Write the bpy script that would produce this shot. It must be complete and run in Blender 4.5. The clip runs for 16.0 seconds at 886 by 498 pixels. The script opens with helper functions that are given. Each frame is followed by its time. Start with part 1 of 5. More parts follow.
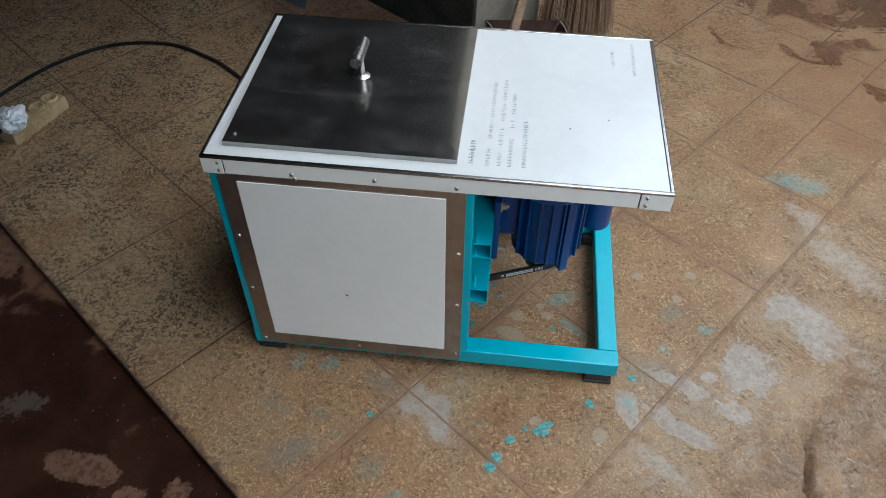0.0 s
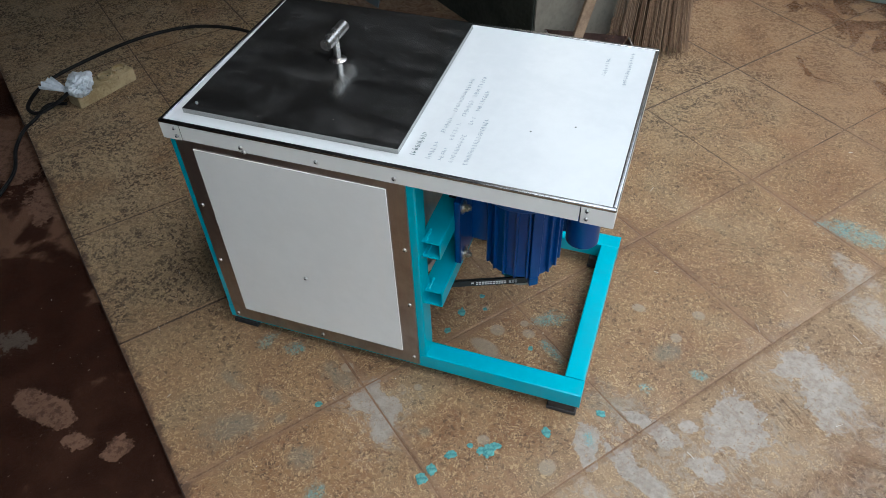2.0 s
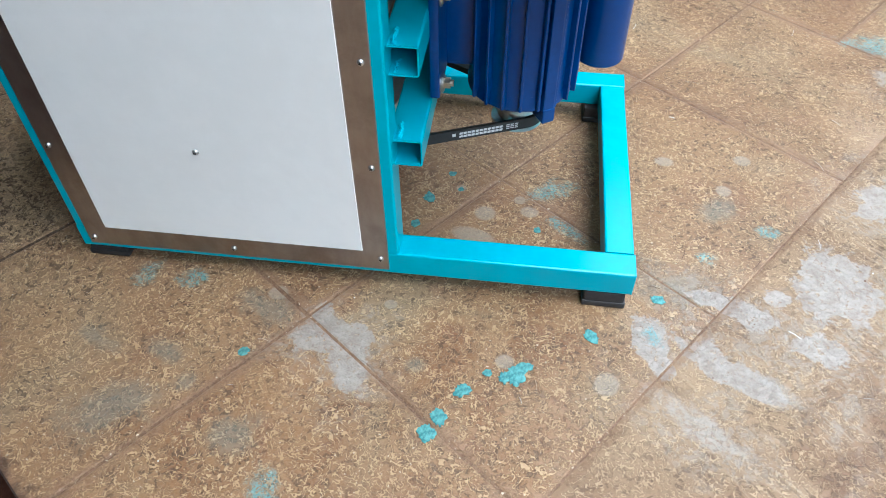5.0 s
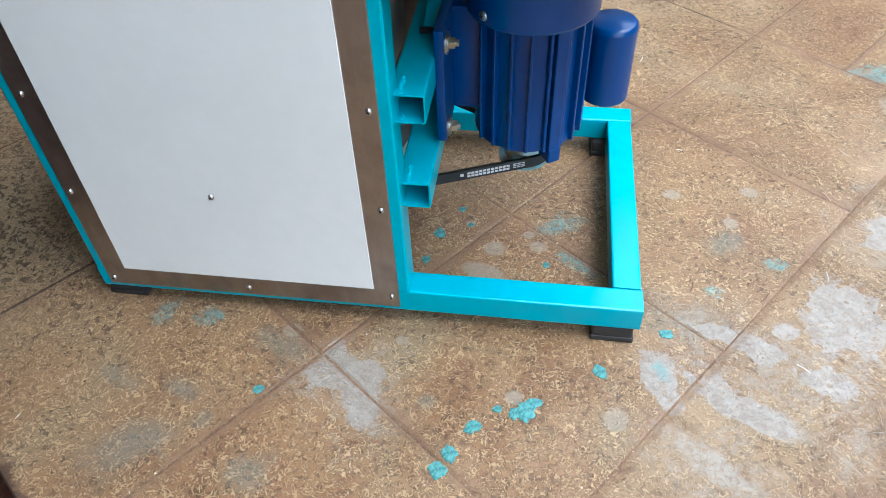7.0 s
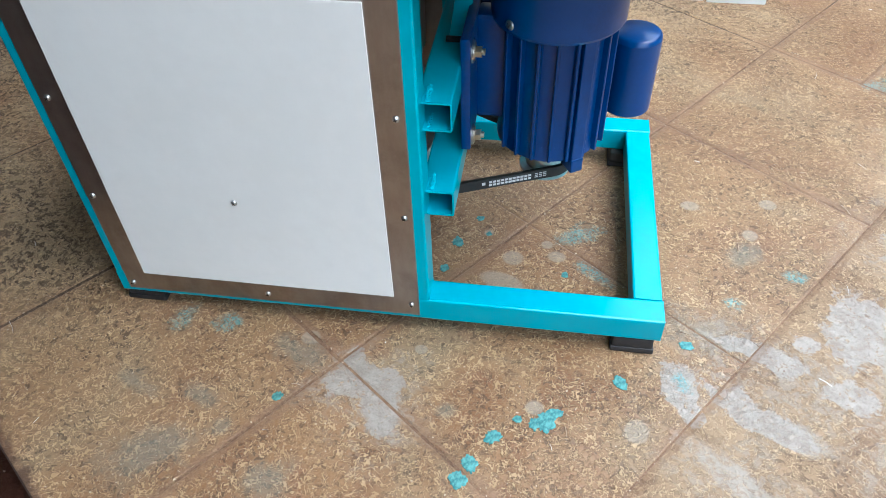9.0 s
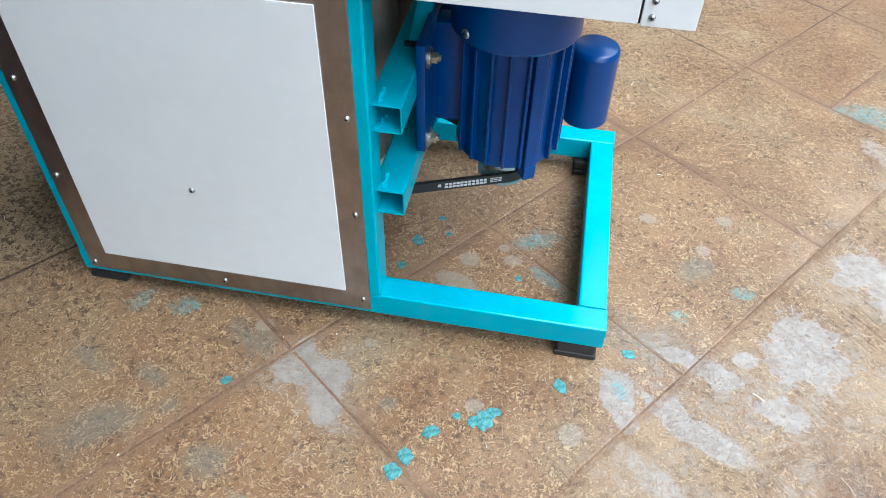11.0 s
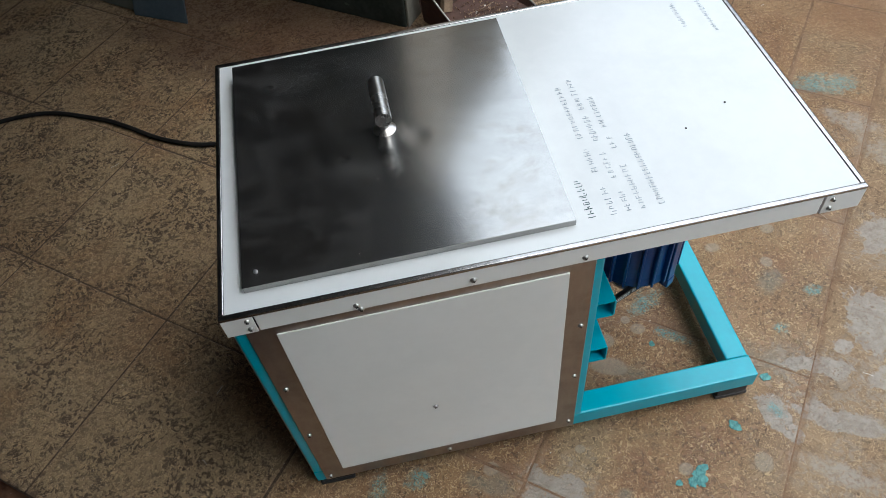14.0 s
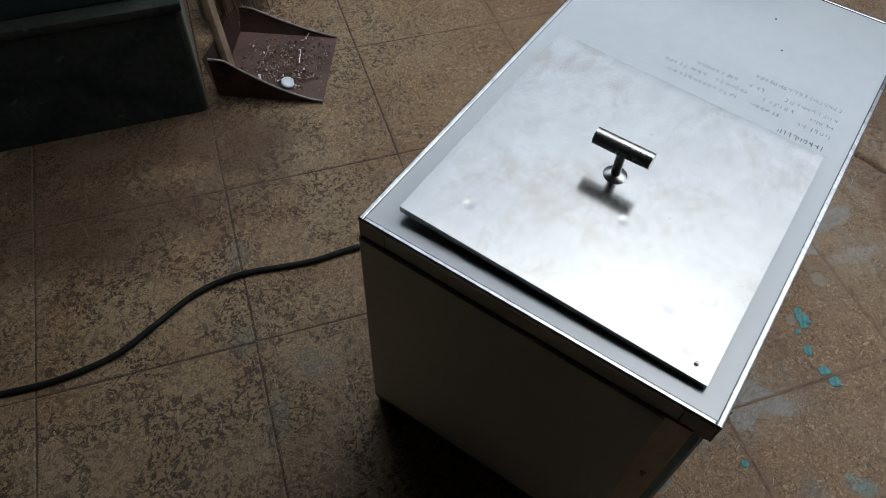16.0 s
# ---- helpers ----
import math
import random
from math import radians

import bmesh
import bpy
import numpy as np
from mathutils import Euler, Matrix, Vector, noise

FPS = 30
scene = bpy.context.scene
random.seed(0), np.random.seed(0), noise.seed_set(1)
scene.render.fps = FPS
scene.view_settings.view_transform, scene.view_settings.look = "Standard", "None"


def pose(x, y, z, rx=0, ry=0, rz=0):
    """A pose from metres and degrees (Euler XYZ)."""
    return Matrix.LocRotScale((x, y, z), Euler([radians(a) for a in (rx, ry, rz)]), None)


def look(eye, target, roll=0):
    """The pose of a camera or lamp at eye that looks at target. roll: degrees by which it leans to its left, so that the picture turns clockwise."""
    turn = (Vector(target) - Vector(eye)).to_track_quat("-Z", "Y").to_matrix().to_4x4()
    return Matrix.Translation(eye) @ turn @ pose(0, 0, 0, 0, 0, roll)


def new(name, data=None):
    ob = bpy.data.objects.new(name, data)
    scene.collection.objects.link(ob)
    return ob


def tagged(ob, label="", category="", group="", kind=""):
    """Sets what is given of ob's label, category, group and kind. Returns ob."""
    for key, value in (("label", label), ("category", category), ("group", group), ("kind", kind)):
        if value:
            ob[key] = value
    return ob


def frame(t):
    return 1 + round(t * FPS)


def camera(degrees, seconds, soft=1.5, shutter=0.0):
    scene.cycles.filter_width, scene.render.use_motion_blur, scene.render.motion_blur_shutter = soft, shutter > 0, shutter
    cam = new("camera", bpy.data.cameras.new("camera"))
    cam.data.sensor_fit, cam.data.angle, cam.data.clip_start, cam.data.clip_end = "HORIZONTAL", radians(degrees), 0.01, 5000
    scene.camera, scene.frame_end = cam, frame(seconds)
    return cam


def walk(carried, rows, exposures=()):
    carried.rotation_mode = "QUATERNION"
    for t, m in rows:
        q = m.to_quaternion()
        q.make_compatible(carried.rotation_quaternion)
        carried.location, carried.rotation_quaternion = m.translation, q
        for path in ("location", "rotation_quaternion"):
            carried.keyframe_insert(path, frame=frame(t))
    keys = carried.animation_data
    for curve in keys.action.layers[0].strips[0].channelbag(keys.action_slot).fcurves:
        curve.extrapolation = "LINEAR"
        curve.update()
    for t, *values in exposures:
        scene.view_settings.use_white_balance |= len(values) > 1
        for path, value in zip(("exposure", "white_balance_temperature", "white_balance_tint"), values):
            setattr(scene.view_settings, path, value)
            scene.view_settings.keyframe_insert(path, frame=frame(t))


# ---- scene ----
cam = camera(61.9, 16.0, soft=0.7)
PATH = [
    (0, (0.495, -0.913, 1.355), (0.368, 0.451, -0.102), 1.9),
    (0.5, (0.695, -0.891, 1.361), (0.481, 0.538, -0.022), 5.7),
    (1, (0.848, -0.848, 1.296), (0.473, 0.511, -0.123), 2.1),
    (1.5, (0.843, -0.819, 1.291), (0.396, 0.508, -0.137), -1.5),
    (2, (0.811, -0.832, 1.291), (0.333, 0.49, -0.132), -1.1),
    (2.5, (0.734, -0.822, 1.253), (0.427, 0.51, -0.207), 0.6),
    (3, (0.61, -0.792, 1.134), (0.427, 0.506, -0.377), -2.0),
    (3.5, (0.605, -0.707, 0.938), (0.456, 0.618, -0.553), 0.6),
    (3.7, (0.61, -0.68, 0.874), (0.469, 0.647, -0.615), 1.7),
    (5.8, (0.604, -0.644, 0.808), (0.428, 0.709, -0.655), 0.0),
    (6, (0.605, -0.641, 0.817), (0.423, 0.716, -0.64), 0.0),
    (6.5, (0.61, -0.642, 0.835), (0.417, 0.735, -0.602), -0.4),
    (7, (0.616, -0.647, 0.843), (0.406, 0.725, -0.597), -1.3),
    (7.5, (0.617, -0.652, 0.845), (0.413, 0.732, -0.584), -0.9),
    (8, (0.607, -0.658, 0.843), (0.396, 0.73, -0.582), -0.5),
    (8.5, (0.598, -0.655, 0.84), (0.378, 0.728, -0.587), -0.7),
    (9, (0.591, -0.65, 0.841), (0.372, 0.739, -0.581), -0.8),
    (9.2, (0.591, -0.649, 0.841), (0.383, 0.739, -0.584), -0.2),
    (11.3, (0.659, -0.659, 0.878), (0.436, 0.721, -0.552), 3.2),
    (11.5, (0.647, -0.681, 0.907), (0.407, 0.698, -0.521), 3.0),
    (12, (0.566, -0.734, 1.029), (0.405, 0.629, -0.426), 0.6),
    (12.5, (0.514, -0.777, 1.19), (0.538, 0.55, -0.306), -1.9),
    (13, (0.442, -0.755, 1.22), (0.52, 0.567, -0.279), 2.0),
    (13.5, (0.315, -0.6, 1.227), (0.434, 0.652, -0.328), -1.6),
    (14, (0.201, -0.503, 1.25), (0.342, 0.717, -0.329), -5.9),
    (14.5, (-0.04, -0.418, 1.258), (0.34, 0.695, -0.36), -2.3),
    (15, (-0.206, -0.273, 1.263), (0.375, 0.752, -0.353), -3.0),
    (15.5, (-0.282, -0.062, 1.243), (0.48, 0.772, -0.407), -0.1),
    (16, (-0.43, 0.093, 1.263), (0.578, 0.699, -0.354), 3.9),
]
EXPOSURES = [(t, e, k, 4) for t, e, k in ((0, 1.1, 5550), (2, 1.2, 5550), (3, 1.35, 5500), (3.5, 1.75, 5330), (6, 1.95, 5220), (9, 1.95, 5250), (11.5, 1.97, 5220), (12, 1.88, 5200), (12.5, 1.62, 5200), (13.5, 1.13, 5550), (14.5, 0.90, 5820), (15, 0.52, 5700), (15.5, 0.13, 5500), (16, 0.20, 5450))]
walk(cam, [(t, look(eye, target, roll)) for t, eye, target, roll in PATH], EXPOSURES)

# ---- light ----
SUN_AZ, SUN_EL = 105.0, 68.0          # degrees from +y towards +x, and above the horizon
world = bpy.data.worlds.new("overcast_sky")
scene.world = world
world.use_nodes = True
wt = world.node_tree
sky = wt.nodes.new("ShaderNodeTexSky")
sky.sky_type, sky.sun_disc = "NISHITA", False
sky.sun_elevation, sky.sun_rotation = radians(SUN_EL), radians(SUN_AZ)
sky.dust_density, sky.air_density, sky.ozone_density = 7.0, 1.0, 1.0
veil = wt.nodes.new("ShaderNodeMix")            # an even veil of cloud over the sky
veil.data_type = "RGBA"
veil.inputs["Factor"].default_value = 0.55
wt.links.new(sky.outputs["Color"], veil.inputs[6])
veil.inputs[7].default_value = (5.3, 5.3, 5.25, 1.0)
wt.links.new(veil.outputs[2], wt.nodes["Background"].inputs["Color"])
wt.nodes["Background"].inputs["Strength"].default_value = 0.15
sun = new("sun", bpy.data.lights.new("sun", "SUN"))
sun.data.energy, sun.data.angle, sun.data.color = 0.95, radians(110), (1.0, 0.97, 0.93)
sun_dir = Vector((math.sin(radians(SUN_AZ)) * math.cos(radians(SUN_EL)), math.cos(radians(SUN_AZ)) * math.cos(radians(SUN_EL)), math.sin(radians(SUN_EL))))
sun.matrix_world = look(sun_dir * 20, (0, 0, 0))


# ---- material helpers ----
class Nodes:
    """A small builder for one node material."""

    def __init__(self, name):
        self.mat = bpy.data.materials.new(name)
        self.mat.use_nodes = True
        self.tree = self.mat.node_tree
        self.bsdf = self.tree.nodes["Principled BSDF"]

    def put(self, socket, value):
        if isinstance(value, bpy.types.NodeSocket):
            self.tree.links.new(value, socket)
        elif isinstance(value, (tuple, list)) and len(value) == 3 and socket.type == "RGBA":
            socket.default_value = (*value, 1.0)
        else:
            socket.default_value = value

    def pos(self):
        return self.tree.nodes.new("ShaderNodeNewGeometry").outputs["Position"]

    def obj(self):
        return self.tree.nodes.new("ShaderNodeTexCoord").outputs["Object"]

    def rand(self):
        return self.tree.nodes.new("ShaderNodeObjectInfo").outputs["Random"]

    def island(self):
        return self.tree.nodes.new("ShaderNodeNewGeometry").outputs["Random Per Island"]

    def scale(self, vec, s, off=(0, 0, 0)):
        n = self.tree.nodes.new("ShaderNodeMapping")
        self.put(n.inputs["Vector"], vec)
        n.inputs["Scale"].default_value = s if isinstance(s, tuple) else (s, s, s)
        n.inputs["Location"].default_value = off
        return n.outputs["Vector"]

    def noise(self, vec, s, detail=3.0, rough=0.5, distort=0.0, colour=False):
        n = self.tree.nodes.new("ShaderNodeTexNoise")
        self.put(n.inputs["Vector"], vec)
        n.inputs["Scale"].default_value, n.inputs["Detail"].default_value = s, detail
        n.inputs["Roughness"].default_value, n.inputs["Distortion"].default_value = rough, distort
        return n.outputs["Color" if colour else "Fac"]

    def voronoi(self, vec, s, feature="F1", out="Distance"):
        n = self.tree.nodes.new("ShaderNodeTexVoronoi")
        n.feature = feature
        self.put(n.inputs["Vector"], vec)
        n.inputs["Scale"].default_value = s
        return n.outputs[out]

    def math(self, op, a, b=0.0, c=0.0, clamp=False):
        n = self.tree.nodes.new("ShaderNodeMath")
        n.operation, n.use_clamp = op, clamp
        for k, v in enumerate((a, b, c)):
            self.put(n.inputs[k], v)
        return n.outputs[0]

    def vmath(self, op, a, b=(0, 0, 0), out="Vector"):
        n = self.tree.nodes.new("ShaderNodeVectorMath")
        n.operation = op
        self.put(n.inputs[0], a)
        self.put(n.inputs[1], b)
        return n.outputs[out]

    def step(self, x, lo, hi, a=0.0, b=1.0):
        n = self.tree.nodes.new("ShaderNodeMapRange")
        n.interpolation_type = "SMOOTHSTEP"
        for k, v in zip(("Value", "From Min", "From Max", "To Min", "To Max"), (x, lo, hi, a, b)):
            self.put(n.inputs[k], v)
        return n.outputs["Result"]

    def mix(self, fac, a, b, blend="MIX"):
        n = self.tree.nodes.new("ShaderNodeMix")
        n.data_type, n.blend_type = "RGBA", blend
        self.put(n.inputs["Factor"], fac)
        self.put(n.inputs[6], a)
        self.put(n.inputs[7], b)
        return n.outputs[2]

    def bump(self, height, strength=0.3, distance=0.002):
        n = self.tree.nodes.new("ShaderNodeBump")
        n.inputs["Strength"].default_value, n.inputs["Distance"].default_value = strength, distance
        self.put(n.inputs["Height"], height)
        self.put(self.bsdf.inputs["Normal"], n.outputs["Normal"])

    def done(self, base=None, rough=None, metal=None, **more):
        for key, value in (("Base Color", base), ("Roughness", rough), ("Metallic", metal)):
            if value is not None:
                self.put(self.bsdf.inputs[key], value)
        for key, value in more.items():
            self.put(self.bsdf.inputs[key.replace("_", " ")], value)
        return self.mat


def surface(name, a, b, rough=0.5, metal=0.0, big=8.0, fine=120.0, bump=0.15, wear=None, rough_var=0.12, **more):
    """A surface that varies between two colours at two scales, with fine relief and, if given, worn spots of a third colour."""
    g = Nodes(name)
    p = g.obj()
    n1, n2 = g.noise(p, big, 4.0, 0.6, 0.4), g.noise(p, fine, 3.0, 0.6)
    col = g.mix(g.step(g.math("ADD", g.math("MULTIPLY", n1, 0.7), g.math("MULTIPLY", n2, 0.3)), 0.35, 0.65), a, b)
    if wear:
        col = g.mix(g.step(g.noise(p, big * 3, 5.0, 0.7, 0.6), 0.62, 0.7), col, wear)
    g.bump(n2, bump, 0.001)
    return g.done(col, g.math("ADD", rough - rough_var / 2, g.math("MULTIPLY", n1, rough_var)), metal, **more)


# ---- materials ----
HOUSE_STEP, HOUSE_TURN, HOUSE = 0.398, radians(-36.4), Vector((0.205, 1.039, 0))     # the walls' own lines
T, TILE_TURN = 0.3962, radians(-37.66)         # the tiles' pitch and turn
ORIGIN = Vector((0.2093, 1.0476, 0))
U, V = Vector((math.cos(TILE_TURN), math.sin(TILE_TURN), 0)), Vector((-math.sin(TILE_TURN), math.cos(TILE_TURN), 0))


def at(u, v, z=0.0):
    """A place by the tile grid's columns and rows."""
    p = ORIGIN + U * (u * T) + V * (v * T)
    return Vector((p.x, p.y, z))


def spots(g, p, places, ragged=0.5, soft=0.25, freq=38.0):
    """Ragged-edged patches: x, y, half length, half width, turn in degrees."""
    wob = g.math("SUBTRACT", g.noise(p, freq, 4.0, 0.7, 0.5), 0.5)
    wob2 = g.math("SUBTRACT", g.noise(p, freq * 0.35, 3.0, 0.6, 0.3), 0.5)
    wob = g.math("ADD", wob, g.math("MULTIPLY", wob2, 1.4))
    q = g.tree.nodes.new("ShaderNodeSeparateXYZ")
    g.put(q.inputs[0], p)
    px, py = q.outputs[0], q.outputs[1]
    wob = g.math("MULTIPLY", wob, ragged * 2.4)
    total = None
    for x, y, a, b, turn in places:
        c, k = math.cos(radians(turn)), math.sin(radians(turn))
        along = g.math("MULTIPLY_ADD", py, k / a, g.math("MULTIPLY_ADD", px, c / a, -(x * c + y * k) / a))
        over = g.math("MULTIPLY_ADD", py, c / b, g.math("MULTIPLY_ADD", px, -k / b, (x * k - y * c) / b))
        d = g.math("MULTIPLY_ADD", along, along, g.math("MULTIPLY", over, over))
        total = d if total is None else g.math("MINIMUM", total, d)
    return g.step(g.math("ADD", g.math("SQRT", total), wob), 1.0 - soft, 1.0 + soft, 1.0, 0.0)


def trowel(g, p, turn, seed):
    """Long thin scratches in one direction."""
    m = g.tree.nodes.new("ShaderNodeMapping")
    g.put(m.inputs["Vector"], p)
    m.inputs["Rotation"].default_value = (0, 0, radians(turn))
    q = g.scale(m.outputs["Vector"], (16.0, 150.0, 0.0), (seed, seed * 1.7, 0))
    return g.noise(q, 1.0, 2.0, 0.55, 0.5)


def embossing(g, p, back):
    """Curly raised strokes and the dark furrows beside them; towards the back smooth tops with dark worm-shaped pits."""
    patchy = g.step(g.noise(p, 13.0, 3.0, 0.6, 0.6), 0.36, 0.62)
    ridge, furrow = None, None
    for size, seed in ((98.0, 0.0), (138.0, 7.3)):
        q = g.scale(p, (1.0, 1.0, 0.0), (seed, seed * 0.6, seed))
        off = g.math("ABSOLUTE", g.math("SUBTRACT", g.noise(q, size, 0.7, 0.5, 1.0), 0.5))
        cut = g.noise(g.scale(p, (1.0, 1.0, 0.0), (seed + 3.1, 1.7, seed)), 96.0, 1.0, 0.5)
        k = g.math("MULTIPLY", g.step(off, 0.044, 0.020), g.step(cut, 0.455, 0.50))
        d = g.math("MULTIPLY", g.step(off, 0.105, 0.062), g.step(cut, 0.43, 0.53, 0.15, 1.0))
        ridge = k if ridge is None else g.math("MAXIMUM", ridge, k)
        furrow = d if furrow is None else g.math("MAXIMUM", furrow, d)
    pit = g.step(g.noise(p, 105.0, 2.0, 0.5, 0.8), 0.55, 0.60)
    fleck = g.math("MULTIPLY", g.step(g.noise(p, 66.0, 2.4, 0.55, 1.3), 0.525, 0.555), back)
    furrow = g.math("MAXIMUM", g.math("MULTIPLY", furrow, g.math("SUBTRACT", 0.62, g.math("MULTIPLY", back, 0.30))), g.math("MAXIMUM", pit, fleck))
    furrow = g.math("MULTIPLY", g.math("SUBTRACT", furrow, g.math("MULTIPLY", ridge, g.math("SUBTRACT", 1.0, g.math("MULTIPLY", back, 0.6))), clamp=True), g.step(g.noise(p, 9.0, 3.0, 0.6, 0.6), 0.36, 0.60, 0.45, 1.0))
    furrow = g.math("MULTIPLY", furrow, g.math("ADD", 0.66, g.math("MULTIPLY", back, 0.34)))
    ridge = g.math("MULTIPLY", ridge, g.math("ADD", g.math("ADD", 0.50, g.math("MULTIPLY", back, 0.08)), g.math("MULTIPLY", patchy, 0.42)), clamp=True)
    return ridge, furrow


CEMENT_SPOTS = [(0.386, -0.092, 0.047, 0.030, 135), (0.418, -0.126, 0.042, 0.030, 117), (0.374, -0.062, 0.022, 0.014, 97), (0.364, -0.098, 0.028, 0.026, 0), (0.416, -0.094, 0.030, 0.028, 0),
                (0.815, -0.046, 0.047, 0.023, 95), (0.828, -0.085, 0.024, 0.019, 170), (0.932, 0.029, 0.060, 0.015, 160), (0.957, 0.017, 0.030, 0.022, 150),
                (0.916, -0.080, 0.072, 0.024, 148), (0.889, -0.056, 0.036, 0.024, 110), (1.092, 0.090, 0.073, 0.057, 70), (1.040, -0.024, 0.040, 0.026, 172), (0.998, 0.057, 0.020, 0.016, 10),
                (1.262, 0.216, 0.112, 0.058, 136), (1.212, 0.280, 0.060, 0.046, 140), (1.335, 0.165, 0.055, 0.040, 150)]
CEMENT_THIN = [(0.871, -0.166, 0.062, 0.017, 140), (0.960, -0.100, 0.040, 0.018, 150), (0.425, -0.150, 0.030, 0.016, 140), (1.395, 0.440, 0.110, 0.045, 125), (1.33, 0.60, 0.07, 0.03, 140)]
CEMENT_HAZE = [(0.95, -0.02, 0.17, 0.09, -32), (1.12, 0.05, 0.13, 0.09, 50), (1.26, 0.23, 0.15, 0.09, -35), (1.37, 0.48, 0.13, 0.04, -42), (0.88, -0.17, 0.10, 0.05, -30), (0.40, -0.11, 0.09, 0.07, -40)]
TEAL_SPOTS = [(0.362, -0.321, 0.016, 0.026, 20), (0.105, -0.022, 0.024, 0.014, 70), (0.171, -0.020, 0.018, 0.014, 20), (0.676, 0.235, 0.030, 0.018, 30), (0.70, 0.15, 0.03, 0.010, -40), (0.903, 0.118, 0.014, 0.010, 0),
              (1.006, 0.186, 0.017, 0.010, 0), (1.326, 0.741, 0.075, 0.030, -10), (0.82, -0.035, 0.016, 0.010, -60), (0.89, -0.09, 0.03, 0.012, -30)]
PALE_TEAL = [(0.145, -0.236, 0.046, 0.030, 43), (0.178, -0.147, 0.026, 0.015, 153), (0.222, -0.190, 0.015, 0.011, 0), (0.086, -0.141, 0.025, 0.012, 158), (0.293, -0.057, 0.040, 0.018, 150), (0.291, -0.249, 0.036, 0.020, 0),
             (0.510, -0.125, 0.010, 0.009, 0), (0.60, 0.09, 0.035, 0.025, 0), (0.85, 0.06, 0.05, 0.03, 40), (-0.05, 0.75, 0.03, 0.02, 0), (-0.12, 0.60, 0.03, 0.02, 50), (0.10, 0.90, 0.03, 0.02, 0),
             (0.0, 0.62, 0.025, 0.03, 0), (0.93, 0.22, 0.03, 0.02, 40)]
DUST_DISCS = [(0.574, 0.167, 0.016, 0.015, 0), (0.626, 0.204, 0.009, 0.009, 0), (0.642, 0.179, 0.014, 0.012, 0), (0.756, -0.120, 0.018, 0.016, 60), (0.563, 0.113, 0.035, 0.018, -20), (0.531, 0.218, 0.008, 0.008, 0),
              (0.624, -0.103, 0.012, 0.011, 0), (0.30, -0.03, 0.014, 0.012, 0), (0.46, -0.03, 0.009, 0.008, 0), (0.95, 0.27, 0.012, 0.012, 0), (0.99, 0.35, 0.014, 0.012, 0), (0.86, 0.33, 0.016, 0.012, 0)]


def cement_marks(g, p, base, fine):
    """Spilled cement: a thin broken haze, thin smears and thicker pale patches with worn-through specks."""
    broken = g.step(g.noise(p, 55.0, 4.0, 0.7, 1.0), 0.44, 0.62, 0.08, 0.62)
    base = g.mix(g.math("MULTIPLY", spots(g, p, CEMENT_HAZE, 0.7, 0.5, 30.0), broken), base, (0.285, 0.245, 0.195))
    base = g.mix(g.math("MULTIPLY", spots(g, p, CEMENT_THIN, 0.55, 0.35, 40.0), g.step(g.noise(p, 75.0, 4.0, 0.7, 1.0), 0.40, 0.58, 0.30, 0.85)), base, (0.330, 0.290, 0.240))
    cem = spots(g, p, CEMENT_SPOTS, 0.58, 0.09, 42.0)
    col = g.mix(g.step(g.noise(p, 42.0, 5.0, 0.75), 0.35, 0.65), (0.238, 0.200, 0.164), (0.345, 0.306, 0.262))
    col = g.mix(g.step(fine, 0.35, 0.65, 0.0, 0.35), col, (0.38, 0.35, 0.31))
    hole = g.step(g.noise(p, 120.0, 3.0, 0.6, 0.8), 0.57, 0.64)
    return g.mix(g.math("MULTIPLY", cem, g.math("SUBTRACT", 0.94, g.math("MULTIPLY", hole, 0.65))), base, col)


